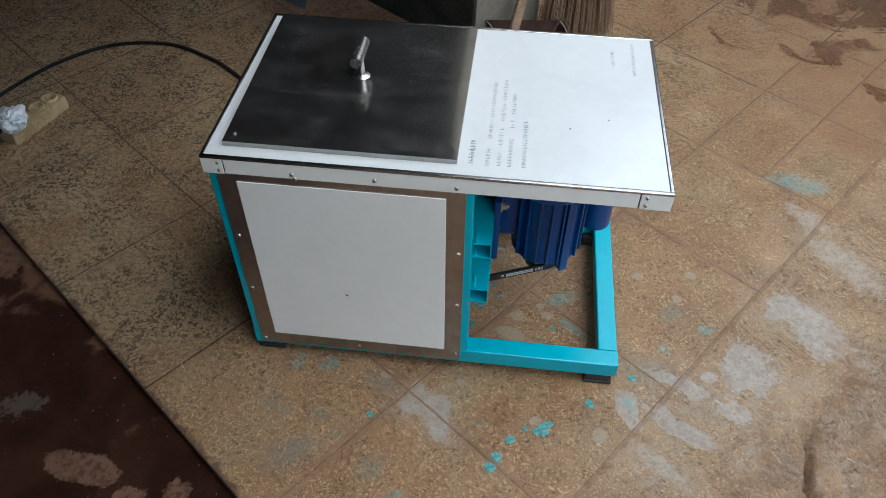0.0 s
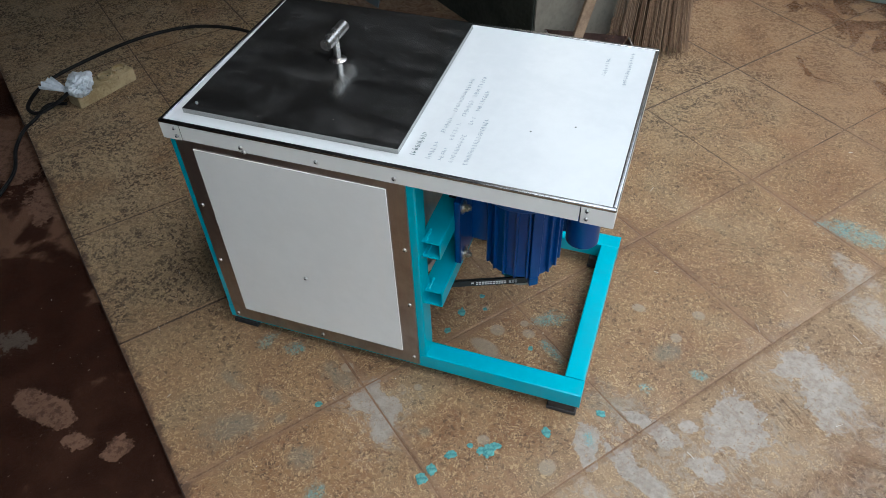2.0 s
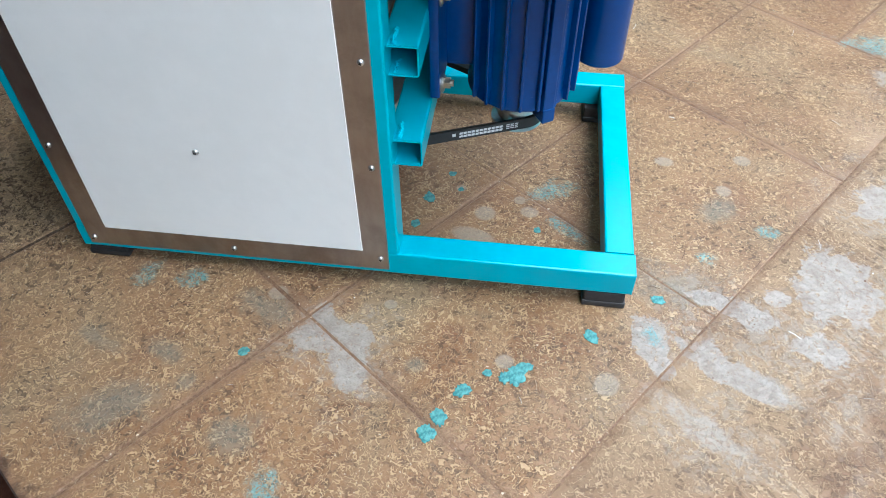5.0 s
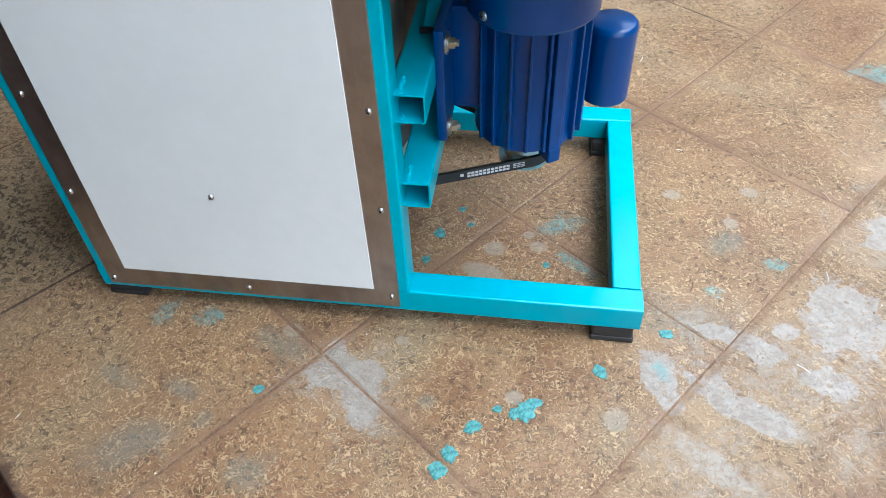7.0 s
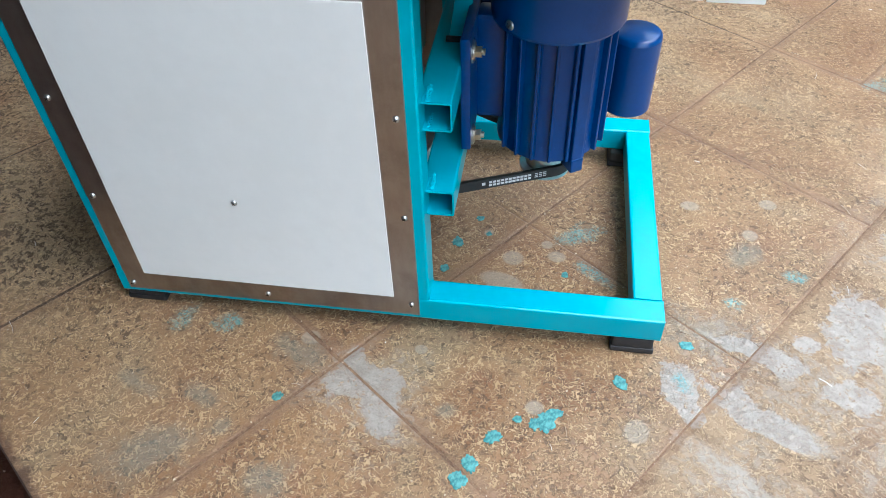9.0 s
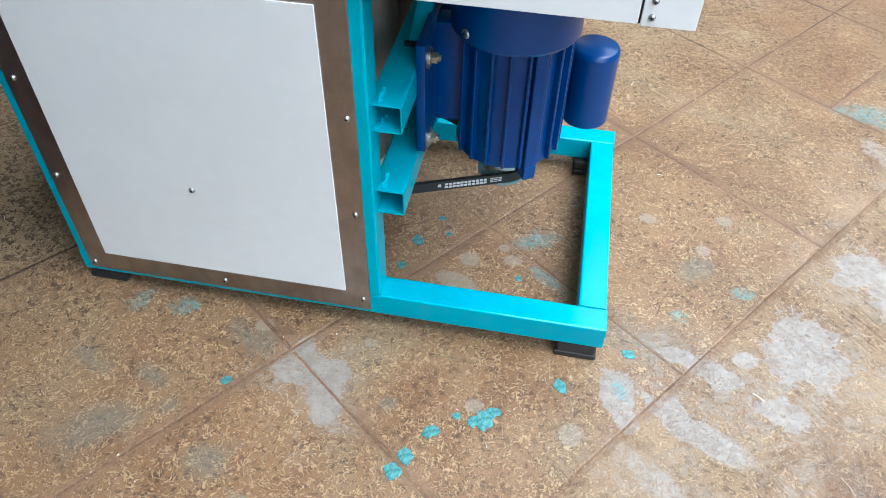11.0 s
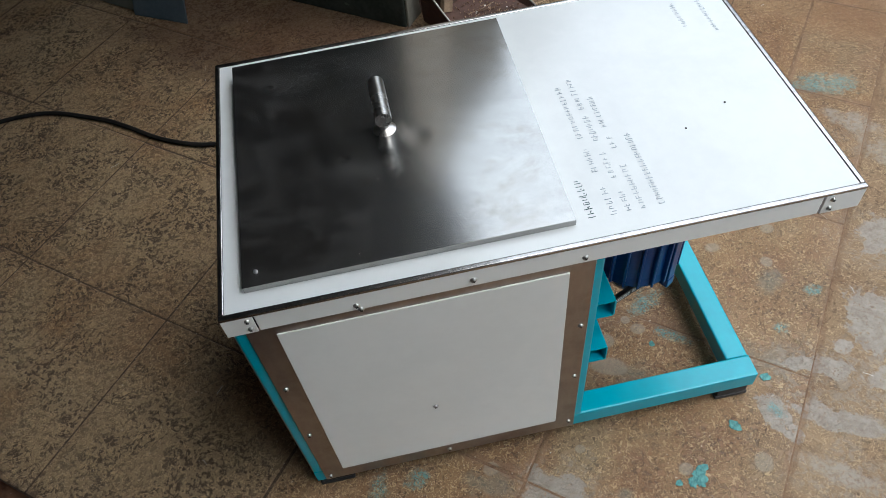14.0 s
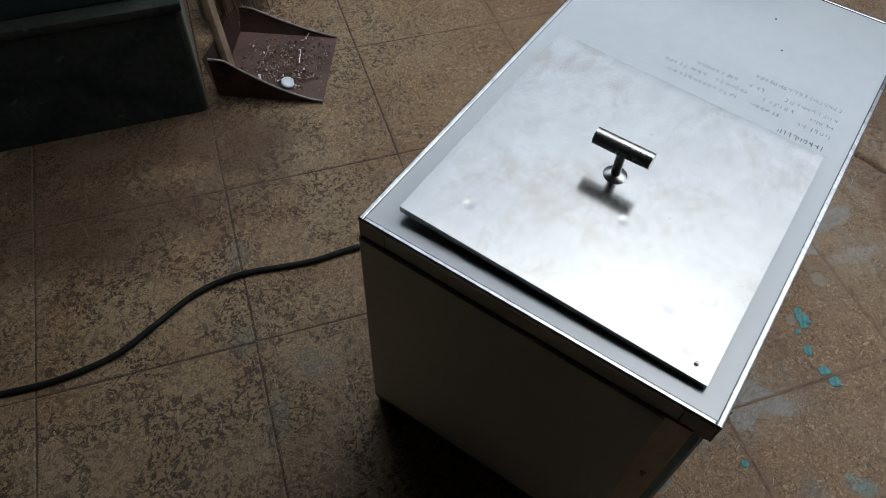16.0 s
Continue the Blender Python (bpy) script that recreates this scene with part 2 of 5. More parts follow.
def floor_surface(name, tile=True):
    """Old embossed tile, or the cement smear and soil round it: worm-like relief, dirt, cement and paint stains."""
    g = Nodes(name)
    p = g.pos()
    wide, mid, fine = g.noise(p, 1.7, 3.0, 0.55, 0.3), g.noise(p, 7.0, 5.0, 0.62, 0.5), g.noise(p, 420.0, 2.0, 0.6)
    worm = g.noise(p, 140.0, 2.0, 0.5, 2.0)
    back = g.step(g.vmath("DOT_PRODUCT", p, (-0.5, 0.86, 0), out="Value"), 0.0, 0.7)
    back = g.math("MAXIMUM", back, g.step(g.vmath("DOT_PRODUCT", p, (-0.9, 0.3, 0), out="Value"), -0.20, 0.22, 0.0, 0.9))
    ridge, furrow = embossing(g, p, back)
    height = g.math("ADD", g.math("SUBTRACT", g.math("MULTIPLY", ridge, 0.7), furrow), g.math("MULTIPLY", fine, 0.25))
    g.bump(height, 0.9, 0.0028)
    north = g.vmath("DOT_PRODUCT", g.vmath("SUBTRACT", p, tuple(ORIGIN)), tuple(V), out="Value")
    mud = None
    if tile:
        base = g.mix(g.step(mid, 0.35, 0.68), (0.178, 0.082, 0.030), (0.262, 0.146, 0.060))
        base = g.mix(g.step(g.noise(p, 3.3, 4.0, 0.6, 0.6), 0.50, 0.72), base, (0.235, 0.165, 0.088))
        base = g.mix(g.step(g.noise(p, 16.0, 3.0, 0.6, 0.5), 0.58, 0.68, 0.0, 0.5), base, (0.175, 0.075, 0.032))
        base = g.mix(g.step(wide, 0.52, 0.68, 0.0, 0.30), base, (0.180, 0.090, 0.038))
        base = g.mix(g.math("MULTIPLY", back, g.step(g.noise(p, 4.2, 4.0, 0.6, 0.5), 0.34, 0.60, 0.10, 0.85)), base, (0.335, 0.248, 0.140))
        base = g.mix(g.math("MULTIPLY", g.rand(), 0.30), base, (0.245, 0.175, 0.095))
        # mud trodden into the joints and smeared beside them
        q = g.tree.nodes.new("ShaderNodeSeparateXYZ")
        g.put(q.inputs[0], g.obj())
        ex = g.math("SUBTRACT", T / 2, g.math("ABSOLUTE", g.math("SUBTRACT", q.outputs[0], T / 2)))
        ey = g.math("SUBTRACT", T / 2, g.math("ABSOLUTE", g.math("SUBTRACT", q.outputs[1], T / 2)))
        rim_d = g.math("ADD", g.math("MINIMUM", ex, ey), g.math("MULTIPLY", g.math("SUBTRACT", g.noise(p, 14.0, 4.0, 0.65, 0.5), 0.5), 0.035))
        mud = g.math("MULTIPLY", g.step(rim_d, 0.016, 0.006), g.step(g.noise(p, 2.6, 2.0), 0.38, 0.52, 0.10, 1.0))
        mud = g.math("MULTIPLY", mud, g.math("SUBTRACT", 1.0, g.math("MULTIPLY", back, 0.75)))
    else:
        base = g.mix(g.step(mid, 0.35, 0.68), (0.120, 0.062, 0.032), (0.195, 0.110, 0.058))
        base = g.mix(g.step(g.math("ADD", back, g.math("MULTIPLY", g.math("SUBTRACT", mid, 0.5), 1.5)), 0.25, 0.7), base, (0.045, 0.026, 0.015))
        ridge, furrow = g.math("MULTIPLY", ridge, 0.25), g.math("MULTIPLY", furrow, 0.35)
    if mud is not None:
        ridge = g.math("MULTIPLY", ridge, g.math("SUBTRACT", 1.0, g.math("MULTIPLY", mud, 0.8)))
        furrow = g.math("MULTIPLY", furrow, g.math("SUBTRACT", 1.0, g.math("MULTIPLY", mud, 0.7)))
        base = g.mix(g.math("MULTIPLY", mud, 0.75), base, g.mix(g.step(mid, 0.3, 0.7), (0.165, 0.085, 0.042), (0.245, 0.140, 0.074)))
    base = g.mix(g.math("MULTIPLY", ridge, 0.85), base, (0.500, 0.350, 0.185))
    base = g.mix(g.math("MULTIPLY", furrow, 0.95), base, (0.028, 0.015, 0.008))
    base = g.mix(g.step(fine, 0.40, 0.62, 0.0, 0.10), base, (0.60, 0.45, 0.28))
    base = g.mix(g.step(g.noise(p, 190.0, 2.0, 0.5), 0.68, 0.73, 0.0, 0.8), base, (0.60, 0.50, 0.37))
    # soil rubbed into stretches of the floor, in streaks
    streak = g.noise(g.scale(p, (3.0, 26.0, 1.0)), 1.0, 4.0, 0.6, 0.4)
    base = g.mix(g.step(streak, 0.58, 0.75, 0.0, 0.30), base, (0.160, 0.085, 0.042))
    if not tile:
        base = g.mix(g.step(north, -3.0 * T + 0.010, -3.0 * T + 0.004), base, (0.030, 0.014, 0.008))
        return g.done(base, 0.7, 0.0)
    # grey cement film over the part that lies to the open side
    east = g.vmath("DOT_PRODUCT", p, tuple(U), out="Value")
    film = g.math("MULTIPLY", g.step(g.math("ADD", east, g.math("MULTIPLY", mid, 0.9)), 0.95, 1.75), g.step(g.noise(p, 5.0, 5.0, 0.7, 0.8), 0.34, 0.58))
    base = g.mix(g.math("MULTIPLY", film, 0.58), base, (0.385, 0.320, 0.240))
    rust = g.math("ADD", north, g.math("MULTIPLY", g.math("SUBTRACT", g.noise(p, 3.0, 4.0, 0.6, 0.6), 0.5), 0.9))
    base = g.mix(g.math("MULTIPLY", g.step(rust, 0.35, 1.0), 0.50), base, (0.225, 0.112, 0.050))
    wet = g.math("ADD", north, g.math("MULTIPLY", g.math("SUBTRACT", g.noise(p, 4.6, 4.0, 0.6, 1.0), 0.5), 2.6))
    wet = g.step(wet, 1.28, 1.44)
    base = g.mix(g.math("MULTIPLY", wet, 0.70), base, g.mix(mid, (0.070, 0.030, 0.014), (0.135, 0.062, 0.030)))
    lip = g.math("ADD", north, g.math("MULTIPLY", g.math("SUBTRACT", g.noise(p, 26.0, 4.0, 0.7, 0.6), 0.5), 0.10))
    base = g.mix(g.step(lip, -3.0 * T + 0.020, -3.0 * T - 0.002, 0.0, 0.8), base, (0.060, 0.030, 0.016))
    # red dirt at the pillar's foot, darkened further to paint the shade there
    dirt_and_shade = spots(g, p, [(-0.10, 1.28, 0.42, 0.14, -36), (0.35, 1.10, 0.12, 0.10, 20), (0.10, 1.36, 0.40, 0.13, -36.4), (-0.10, 1.46, 0.30, 0.12, -36.4)], 0.5, 0.6, 14.0)
    base = g.mix(g.math("MULTIPLY", dirt_and_shade, 0.72), base, (0.065, 0.027, 0.013))
    discs = spots(g, p, DUST_DISCS, 0.10, 0.22)
    base = g.mix(g.math("MULTIPLY", discs, 0.62), base, (0.33, 0.285, 0.22))
    pale = spots(g, p, PALE_TEAL, 0.95, 0.7, 42.0)
    base = g.mix(g.math("MULTIPLY", pale, 0.42), base, (0.17, 0.185, 0.155))
    base = cement_marks(g, p, base, fine)
    teal = spots(g, p, TEAL_SPOTS, 0.75, 0.5, 75.0)
    base = g.mix(g.math("MULTIPLY", teal, g.step(worm, 0.42, 0.58, 0.10, 0.62)), base, (0.10, 0.35, 0.37))
    rough = g.math("ADD", g.step(mid, 0.3, 0.7, 0.36, 0.56), g.math("MULTIPLY", furrow, 0.25))
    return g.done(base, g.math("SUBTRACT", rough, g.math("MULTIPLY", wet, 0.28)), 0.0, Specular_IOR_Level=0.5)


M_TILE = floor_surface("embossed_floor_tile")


def ground_surface():
    """Earth and cement in one sheet: dark soil on the covered side, smeared cement on the open side, red earth further out."""
    g = Nodes("yard_ground")
    p = g.pos()
    mid, f, worm = g.noise(p, 7.0, 5.0, 0.65, 0.5), g.noise(p, 160.0, 3.0, 0.6), g.noise(p, 55.0, 3.0, 0.6, 1.8)
    rel = g.vmath("SUBTRACT", p, tuple(ORIGIN))
    u = g.math("DIVIDE", g.vmath("DOT_PRODUCT", rel, tuple(U), out="Value"), T)
    v = g.math("DIVIDE", g.vmath("DOT_PRODUCT", rel, tuple(V), out="Value"), T)
    soil = g.mix(g.step(mid, 0.35, 0.68), (0.021, 0.0085, 0.005), (0.038, 0.0165, 0.010))
    blot = g.math("ADD", g.noise(p, 3.1, 4.0, 0.6, 0.5), g.math("MULTIPLY", mid, 0.3))
    soil = g.mix(g.step(blot, 0.70, 0.77, 0.0, 0.8), soil, (0.140, 0.075, 0.046))
    soil = g.mix(g.step(g.noise(p, 110.0, 2.0), 0.71, 0.77, 0.0, 0.7), soil, (0.24, 0.18, 0.14))
    patch = spots(g, p, [(-0.255, -0.315, 0.075, 0.030, -10), (-0.15, -0.355, 0.035, 0.022, 20), (-0.06, -0.342, 0.028, 0.022, 60), (-0.70, 0.22, 0.10, 0.05, -37), (-0.95, 0.36, 0.16, 0.09, -37)], 0.6, 0.10, 40.0)
    patch = g.math("MULTIPLY", patch, g.step(g.noise(p, 70.0, 4.0, 0.7), 0.36, 0.56, 0.45, 1.0))
    soil = g.mix(g.math("MULTIPLY", patch, 0.85), soil, (0.165, 0.095, 0.062))
    crumb = spots(g, p, [(-0.45, -0.197, 0.045, 0.03, 20)], 0.9, 0.2, 90.0)
    soil = g.mix(g.math("MULTIPLY", crumb, 0.8), soil, (0.090, 0.072, 0.056))
    cement = g.mix(g.step(mid, 0.32, 0.68), (0.195, 0.115, 0.058), (0.290, 0.202, 0.118))
    ridge, furrow = embossing(g, p, 0.3)
    one, two = trowel(g, p, 48, 2.0), trowel(g, p, -30, 9.0)
    pick = g.step(g.noise(p, 5.0, 2.0, 0.5, 0.5), 0.45, 0.55)
    stroke = g.math("ADD", g.math("MULTIPLY", one, pick), g.math("MULTIPLY", two, g.math("SUBTRACT", 1.0, pick)))
    where = g.math("MULTIPLY", g.step(g.noise(p, 8.0, 3.0, 0.6, 0.5), 0.42, 0.60), g.step(g.math("ADD", u, g.math("MULTIPLY", g.math("SUBTRACT", mid, 0.5), 0.8)), 3.08, 3.35))
    cement = g.mix(g.math("MULTIPLY", ridge, 0.75), cement, (0.46, 0.335, 0.200))
    cement = g.mix(g.math("MULTIPLY", furrow, 0.75), cement, (0.060, 0.036, 0.021))
    cement = g.mix(g.math("MULTIPLY", where, g.step(stroke, 0.55, 0.63, 0.0, 0.42)), cement, (0.40, 0.315, 0.215))
    cement = g.mix(g.math("MULTIPLY", where, g.step(stroke, 0.44, 0.36, 0.0, 0.55)), cement, (0.075, 0.042, 0.023))
    cement = g.mix(g.step(worm, 0.36, 0.31, 0.0, 0.4), cement, (0.10, 0.055, 0.032))
    cement = cement_marks(g, p, cement, f)
    red = g.mix(g.step(mid, 0.3, 0.7), (0.155, 0.086, 0.044), (0.270, 0.182, 0.108))
    gravel = g.voronoi(p, 150.0, out="Color")
    red = g.mix(g.step(g.noise(p, 12.0, 4.0, 0.6, 0.5), 0.46, 0.60, 0.0, 0.6), red, g.mix(g.math("MULTIPLY", gravel, 1.0), (0.10, 0.068, 0.045), (0.34, 0.28, 0.215)))
    red = g.mix(g.step(g.noise(p, 90.0, 3.0, 0.6, 1.0), 0.60, 0.70, 0.0, 0.8), red, (0.060, 0.030, 0.016))
    red = g.mix(g.math("MULTIPLY", ridge, 0.5), red, (0.40, 0.29, 0.18))
    red = g.mix(g.math("MULTIPLY", furrow, 0.65), red, (0.050, 0.027, 0.014))
    edge = g.math("ADD", u, g.math("MULTIPLY", g.math("SUBTRACT", g.noise(p, 11.0, 5.0, 0.7, 0.6), 0.5), 1.0))
    seam = g.step(g.math("ABSOLUTE", g.math("SUBTRACT", g.math("ADD", u, g.math("MULTIPLY", g.math("SUBTRACT", g.noise(p, 14.0, 4.0, 0.65, 0.5), 0.5), 0.06)), 3.008)), 0.024, 0.008)
    cement = g.mix(g.math("MULTIPLY", seam, 0.4), cement, (0.150, 0.080, 0.040))
    far = 3.58
    cem_red = g.mix(g.step(g.math("SUBTRACT", edge, far), -0.05, 0.12), cement, red)
    col = g.mix(g.step(u, 2.0, 2.3), soil, cem_red)
    relief = g.math("ADD", g.math("SUBTRACT", g.math("MULTIPLY", ridge, 0.6), g.math("MULTIPLY", furrow, 0.8)), g.math("MULTIPLY", stroke, 0.5))
    g.bump(g.math("ADD", g.math("ADD", mid, relief), g.math("MULTIPLY", f, 0.4)), 0.8, 0.003)
    return g.done(col, g.step(mid, 0.3, 0.7, 0.5, 0.8), 0.0, Specular_IOR_Level=g.step(u, 2.0, 2.3, 0.06, 0.35))


M_GROUND = ground_surface()
M_GROUT = floor_surface("mud_filled_joint", tile=False)
M_TEAL = surface("turquoise_gloss_paint", (0.0, 0.320, 0.422), (0.0, 0.365, 0.478), 0.38, big=9, fine=60, bump=0.16, Coat_Weight=0.35, Coat_Roughness=0.14)
M_SPLASH = surface("dried_turquoise_paint", (0.018, 0.125, 0.135), (0.11, 0.32, 0.30), 0.6, big=140, fine=500, bump=0.7, wear=(0.12, 0.17, 0.14))
M_BLUE = surface("dark_blue_enamel", (0.001, 0.032, 0.140), (0.002, 0.046, 0.190), 0.30, big=10, fine=160, bump=0.12, Specular_IOR_Level=0.3, Coat_Weight=0.1, Coat_Roughness=0.2)
M_BLUE_SMOOTH = surface("dark_blue_smooth_enamel", (0.001, 0.040, 0.165), (0.002, 0.052, 0.215), 0.30, big=6, fine=220, bump=0.04, Specular_IOR_Level=0.35, Coat_Weight=0.2, Coat_Roughness=0.12)
M_WHITE = surface("white_laminate", (0.71, 0.715, 0.68), (0.75, 0.755, 0.72), 0.36, big=5, fine=40, bump=0.02, rough_var=0.08)
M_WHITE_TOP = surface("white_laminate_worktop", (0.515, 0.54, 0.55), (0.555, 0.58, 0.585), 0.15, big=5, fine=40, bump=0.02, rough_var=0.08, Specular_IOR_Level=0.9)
M_RUBBER = surface("black_rubber", (0.012, 0.012, 0.013), (0.028, 0.027, 0.027), 0.6, big=20, fine=200)
M_BELT = surface("black_rubber_belt", (0.010, 0.010, 0.010), (0.022, 0.021, 0.02), 0.55, big=30, fine=300)
M_PRINT = surface("grey_white_print", (0.50, 0.50, 0.48), (0.62, 0.62, 0.60), 0.6)
M_INK = surface("faded_blue_grey_ink", (0.17, 0.205, 0.235), (0.32, 0.36, 0.385), 0.5, big=30)
M_INK_DARK = surface("dark_green_ink", (0.04, 0.07, 0.07), (0.10, 0.14, 0.14), 0.5)
M_SCREW = surface("zinc_screw", (0.42, 0.42, 0.41), (0.60, 0.60, 0.58), 0.30, 1.0, big=60, fine=300)
M_BRASSY = surface("yellow_zinc_bolt", (0.47, 0.43, 0.33), (0.62, 0.58, 0.49), 0.32, 1.0, big=60, fine=300)
# near-black fill that stands for the shade inside slots, holes and joints
M_HOLE = surface("dark_slot", (0.012, 0.012, 0.012), (0.02, 0.02, 0.02), 0.8)
M_DARK_TRIM = surface("dark_edge_trim", (0.34, 0.335, 0.33), (0.52, 0.515, 0.51), 0.24, 1.0, big=24, fine=160, wear=(0.70, 0.69, 0.68))
M_PULLEY = surface("turned_aluminium", (0.55, 0.54, 0.52), (0.68, 0.67, 0.65), 0.32, 1.0, big=30, fine=200)


def brushed(name, a, b, rough, along=(4.0, 160.0, 160.0), stain=(0.26, 0.235, 0.21), dents=(), wavy=2.0, dusty=0.6):
    """Stainless sheet with fine brush lines, smears and a few dents."""
    g = Nodes(name)
    p = g.obj()
    lines = g.noise(g.scale(p, along), 1.0, 4.0, 0.65)
    smear = g.noise(g.scale(p, (9.0, 11.0, 9.0)), 1.0, 6.0, 0.7, 0.25)
    cloud = g.noise(p, 3.0, 3.0, 0.55, 0.4)
    col = g.mix(g.step(lines, 0.3, 0.7), a, b)
    col = g.mix(g.step(smear, 0.46, 0.68, 0.0, 0.55), col, stain)
    r = g.math("ADD", rough, g.math("MULTIPLY", g.math("SUBTRACT", smear, 0.45), 0.08))
    smudge = g.step(g.noise(g.scale(p, (10.0, 26.0, 10.0), (3.0, 1.0, 0.0)), 1.0, 7.0, 0.74, 0.5), 0.44, 0.68, 0.0, 0.062)
    haze = g.step(g.noise(g.scale(p, (70.0, 34.0, 34.0)), 1.0, 6.0, 0.80, 0.3), 0.44, 0.70, 0.012, 0.075)
    dust = g.step(g.noise(p, 210.0, 1.0, 0.5), 0.775, 0.82, 0.0, 0.5)
    film = g.math("MULTIPLY", g.math("MAXIMUM", g.math("ADD", smudge, haze), dust), dusty)
    h = g.math("ADD", g.math("MULTIPLY", lines, 0.003), g.math("MULTIPLY", cloud, wavy))
    for x, y, rad, deep in dents:
        d = g.vmath("LENGTH", g.vmath("MULTIPLY", g.vmath("SUBTRACT", p, (x, y, 0)), (1, 1, 0)), out="Value")
        h = g.math("ADD", h, g.step(d, 0.0, rad, -deep, 0.0))
    g.bump(h, 0.35, 0.0022)
    return g.done(col, r, g.math("SUBTRACT", 1.0, film))


M_STEEL = brushed("stainless_border_sheet", (0.36, 0.325, 0.30), (0.41, 0.375, 0.345), 0.36, along=(60.0, 60.0, 20.0), stain=(0.25, 0.215, 0.19), wavy=1.0)
M_LID = brushed("stainless_lid_sheet", (0.355, 0.352, 0.342), (0.385, 0.383, 0.372), 0.17, along=(16.0, 22.0, 16.0), stain=(0.275, 0.252, 0.218),
                dents=((0.068, 0.060, 0.022, 0.9), (0.100, 0.105, 0.014, 0.7), (0.085, 0.365, 0.010, 0.9), (0.238, 0.235, 0.03, -0.6), (0.275, 0.215, 0.025, 0.5), (0.175, 0.20, 0.010, 0.4), (0.41, 0.05, 0.02, 0.5)), wavy=0.05, dusty=1.0)
M_HANDLE = brushed("polished_stainless_tube", (0.60, 0.58, 0.55), (0.70, 0.68, 0.65), 0.27, wavy=0.4, dusty=0.5)
M_CABLE = surface("black_cable_sheath", (0.007, 0.007, 0.008), (0.018, 0.017, 0.016), 0.55, big=30, fine=200, Specular_IOR_Level=0.15)
M_STRIP = surface("grimy_cream_plastic", (0.24, 0.175, 0.085), (0.42, 0.335, 0.190), 0.45, big=18, fine=160, wear=(0.15, 0.100, 0.050))
M_BAG = surface("white_plastic_bag", (0.42, 0.46, 0.49), (0.64, 0.67, 0.69), 0.32, big=40, fine=200, bump=0.4)
M_BASE = surface("dark_mossy_concrete", (0.013, 0.017, 0.013), (0.040, 0.044, 0.035), 0.85, big=5, fine=70, bump=0.6, wear=(0.075, 0.080, 0.062), Specular_IOR_Level=0.2)
M_GREEN = surface("dark_green_old_paint", (0.015, 0.026, 0.025), (0.032, 0.050, 0.046), 0.6, big=9, fine=90, bump=0.3, wear=(0.20, 0.20, 0.16))
M_PLASTER = surface("stained_wall_plaster", (0.12, 0.112, 0.088), (0.19, 0.175, 0.14), 0.9, big=3, fine=60, bump=0.4, wear=(0.10, 0.092, 0.07))
# bright tan that paints the lit side of the pillar's shaft
M_LIT_TAN = surface("lit_side_tan", (0.42, 0.37, 0.30), (0.52, 0.47, 0.39), 0.9, big=3, fine=60, bump=0.4)
M_SHEET = surface("blue_grey_painted_metal", (0.045, 0.064, 0.078), (0.070, 0.095, 0.112), 0.5, big=8, fine=90, bump=0.1, wear=(0.07, 0.06, 0.05))
M_BOARD = surface("grey_green_board", (0.115, 0.125, 0.105), (0.175, 0.185, 0.155), 0.6, big=6, fine=80, bump=0.15, wear=(0.08, 0.08, 0.065))
M_PAN = surface("rusty_sheet_iron", (0.055, 0.030, 0.024), (0.115, 0.066, 0.052), 0.6, 0.25, big=14, fine=160, bump=0.4, wear=(0.20, 0.10, 0.05))
M_PAN_RIM = surface("bare_worn_metal_rim", (0.20, 0.18, 0.165), (0.36, 0.33, 0.30), 0.45, 0.6, big=30, fine=200)
M_WOOD = surface("weathered_wood", (0.15, 0.10, 0.062), (0.27, 0.19, 0.12), 0.75, big=14, fine=120, bump=0.3)
M_BUCKET = surface("cloudy_green_plastic", (0.17, 0.235, 0.205), (0.26, 0.32, 0.28), 0.45, big=5, fine=60, bump=0.1, wear=(0.20, 0.20, 0.15))
M_TYRE = surface("bicycle_tyre_rubber", (0.016, 0.016, 0.017), (0.04, 0.038, 0.036), 0.7, big=30, fine=200, bump=0.4)
M_RIM = surface("black_alloy_rim", (0.02, 0.02, 0.022), (0.04, 0.04, 0.042), 0.35, 0.5)
M_SPOKE = surface("steel_spoke", (0.35, 0.35, 0.35), (0.55, 0.55, 0.55), 0.3, 1.0)
M_ROOF = surface("dark_corrugated_roofing", (0.050, 0.056, 0.062), (0.062, 0.069, 0.076), 0.8, big=0.7, fine=30)
# only on the added back wall
M_BACK = surface("grey_shade_wall", (0.080, 0.076, 0.066), (0.125, 0.118, 0.102), 0.9, big=2, fine=40, bump=0.3)
M_CLOSING = surface("dim_closing_wall", (0.038, 0.038, 0.035), (0.066, 0.065, 0.060), 0.9, big=2, fine=40, bump=0.3)


def straw_surface():
    g = Nodes("palm_rib_straw")
    r = g.island()
    g.bump(g.noise(g.obj(), 300.0), 0.3, 0.0005)
    return g.done(g.mix(r, (0.115, 0.062, 0.034), (0.34, 0.235, 0.150)), 0.7, 0.0)


M_STRAW = straw_surface()


def litter_surface():
    g = Nodes("mixed_litter")
    r = g.island()
    col = g.mix(g.step(r, 0.25, 0.75), (0.11, 0.060, 0.034), (0.40, 0.29, 0.19))
    col = g.mix(g.step(r, 0.88, 0.93), col, (0.70, 0.69, 0.66))
    return g.done(col, 0.7, 0.0)


M_LITTER = litter_surface()


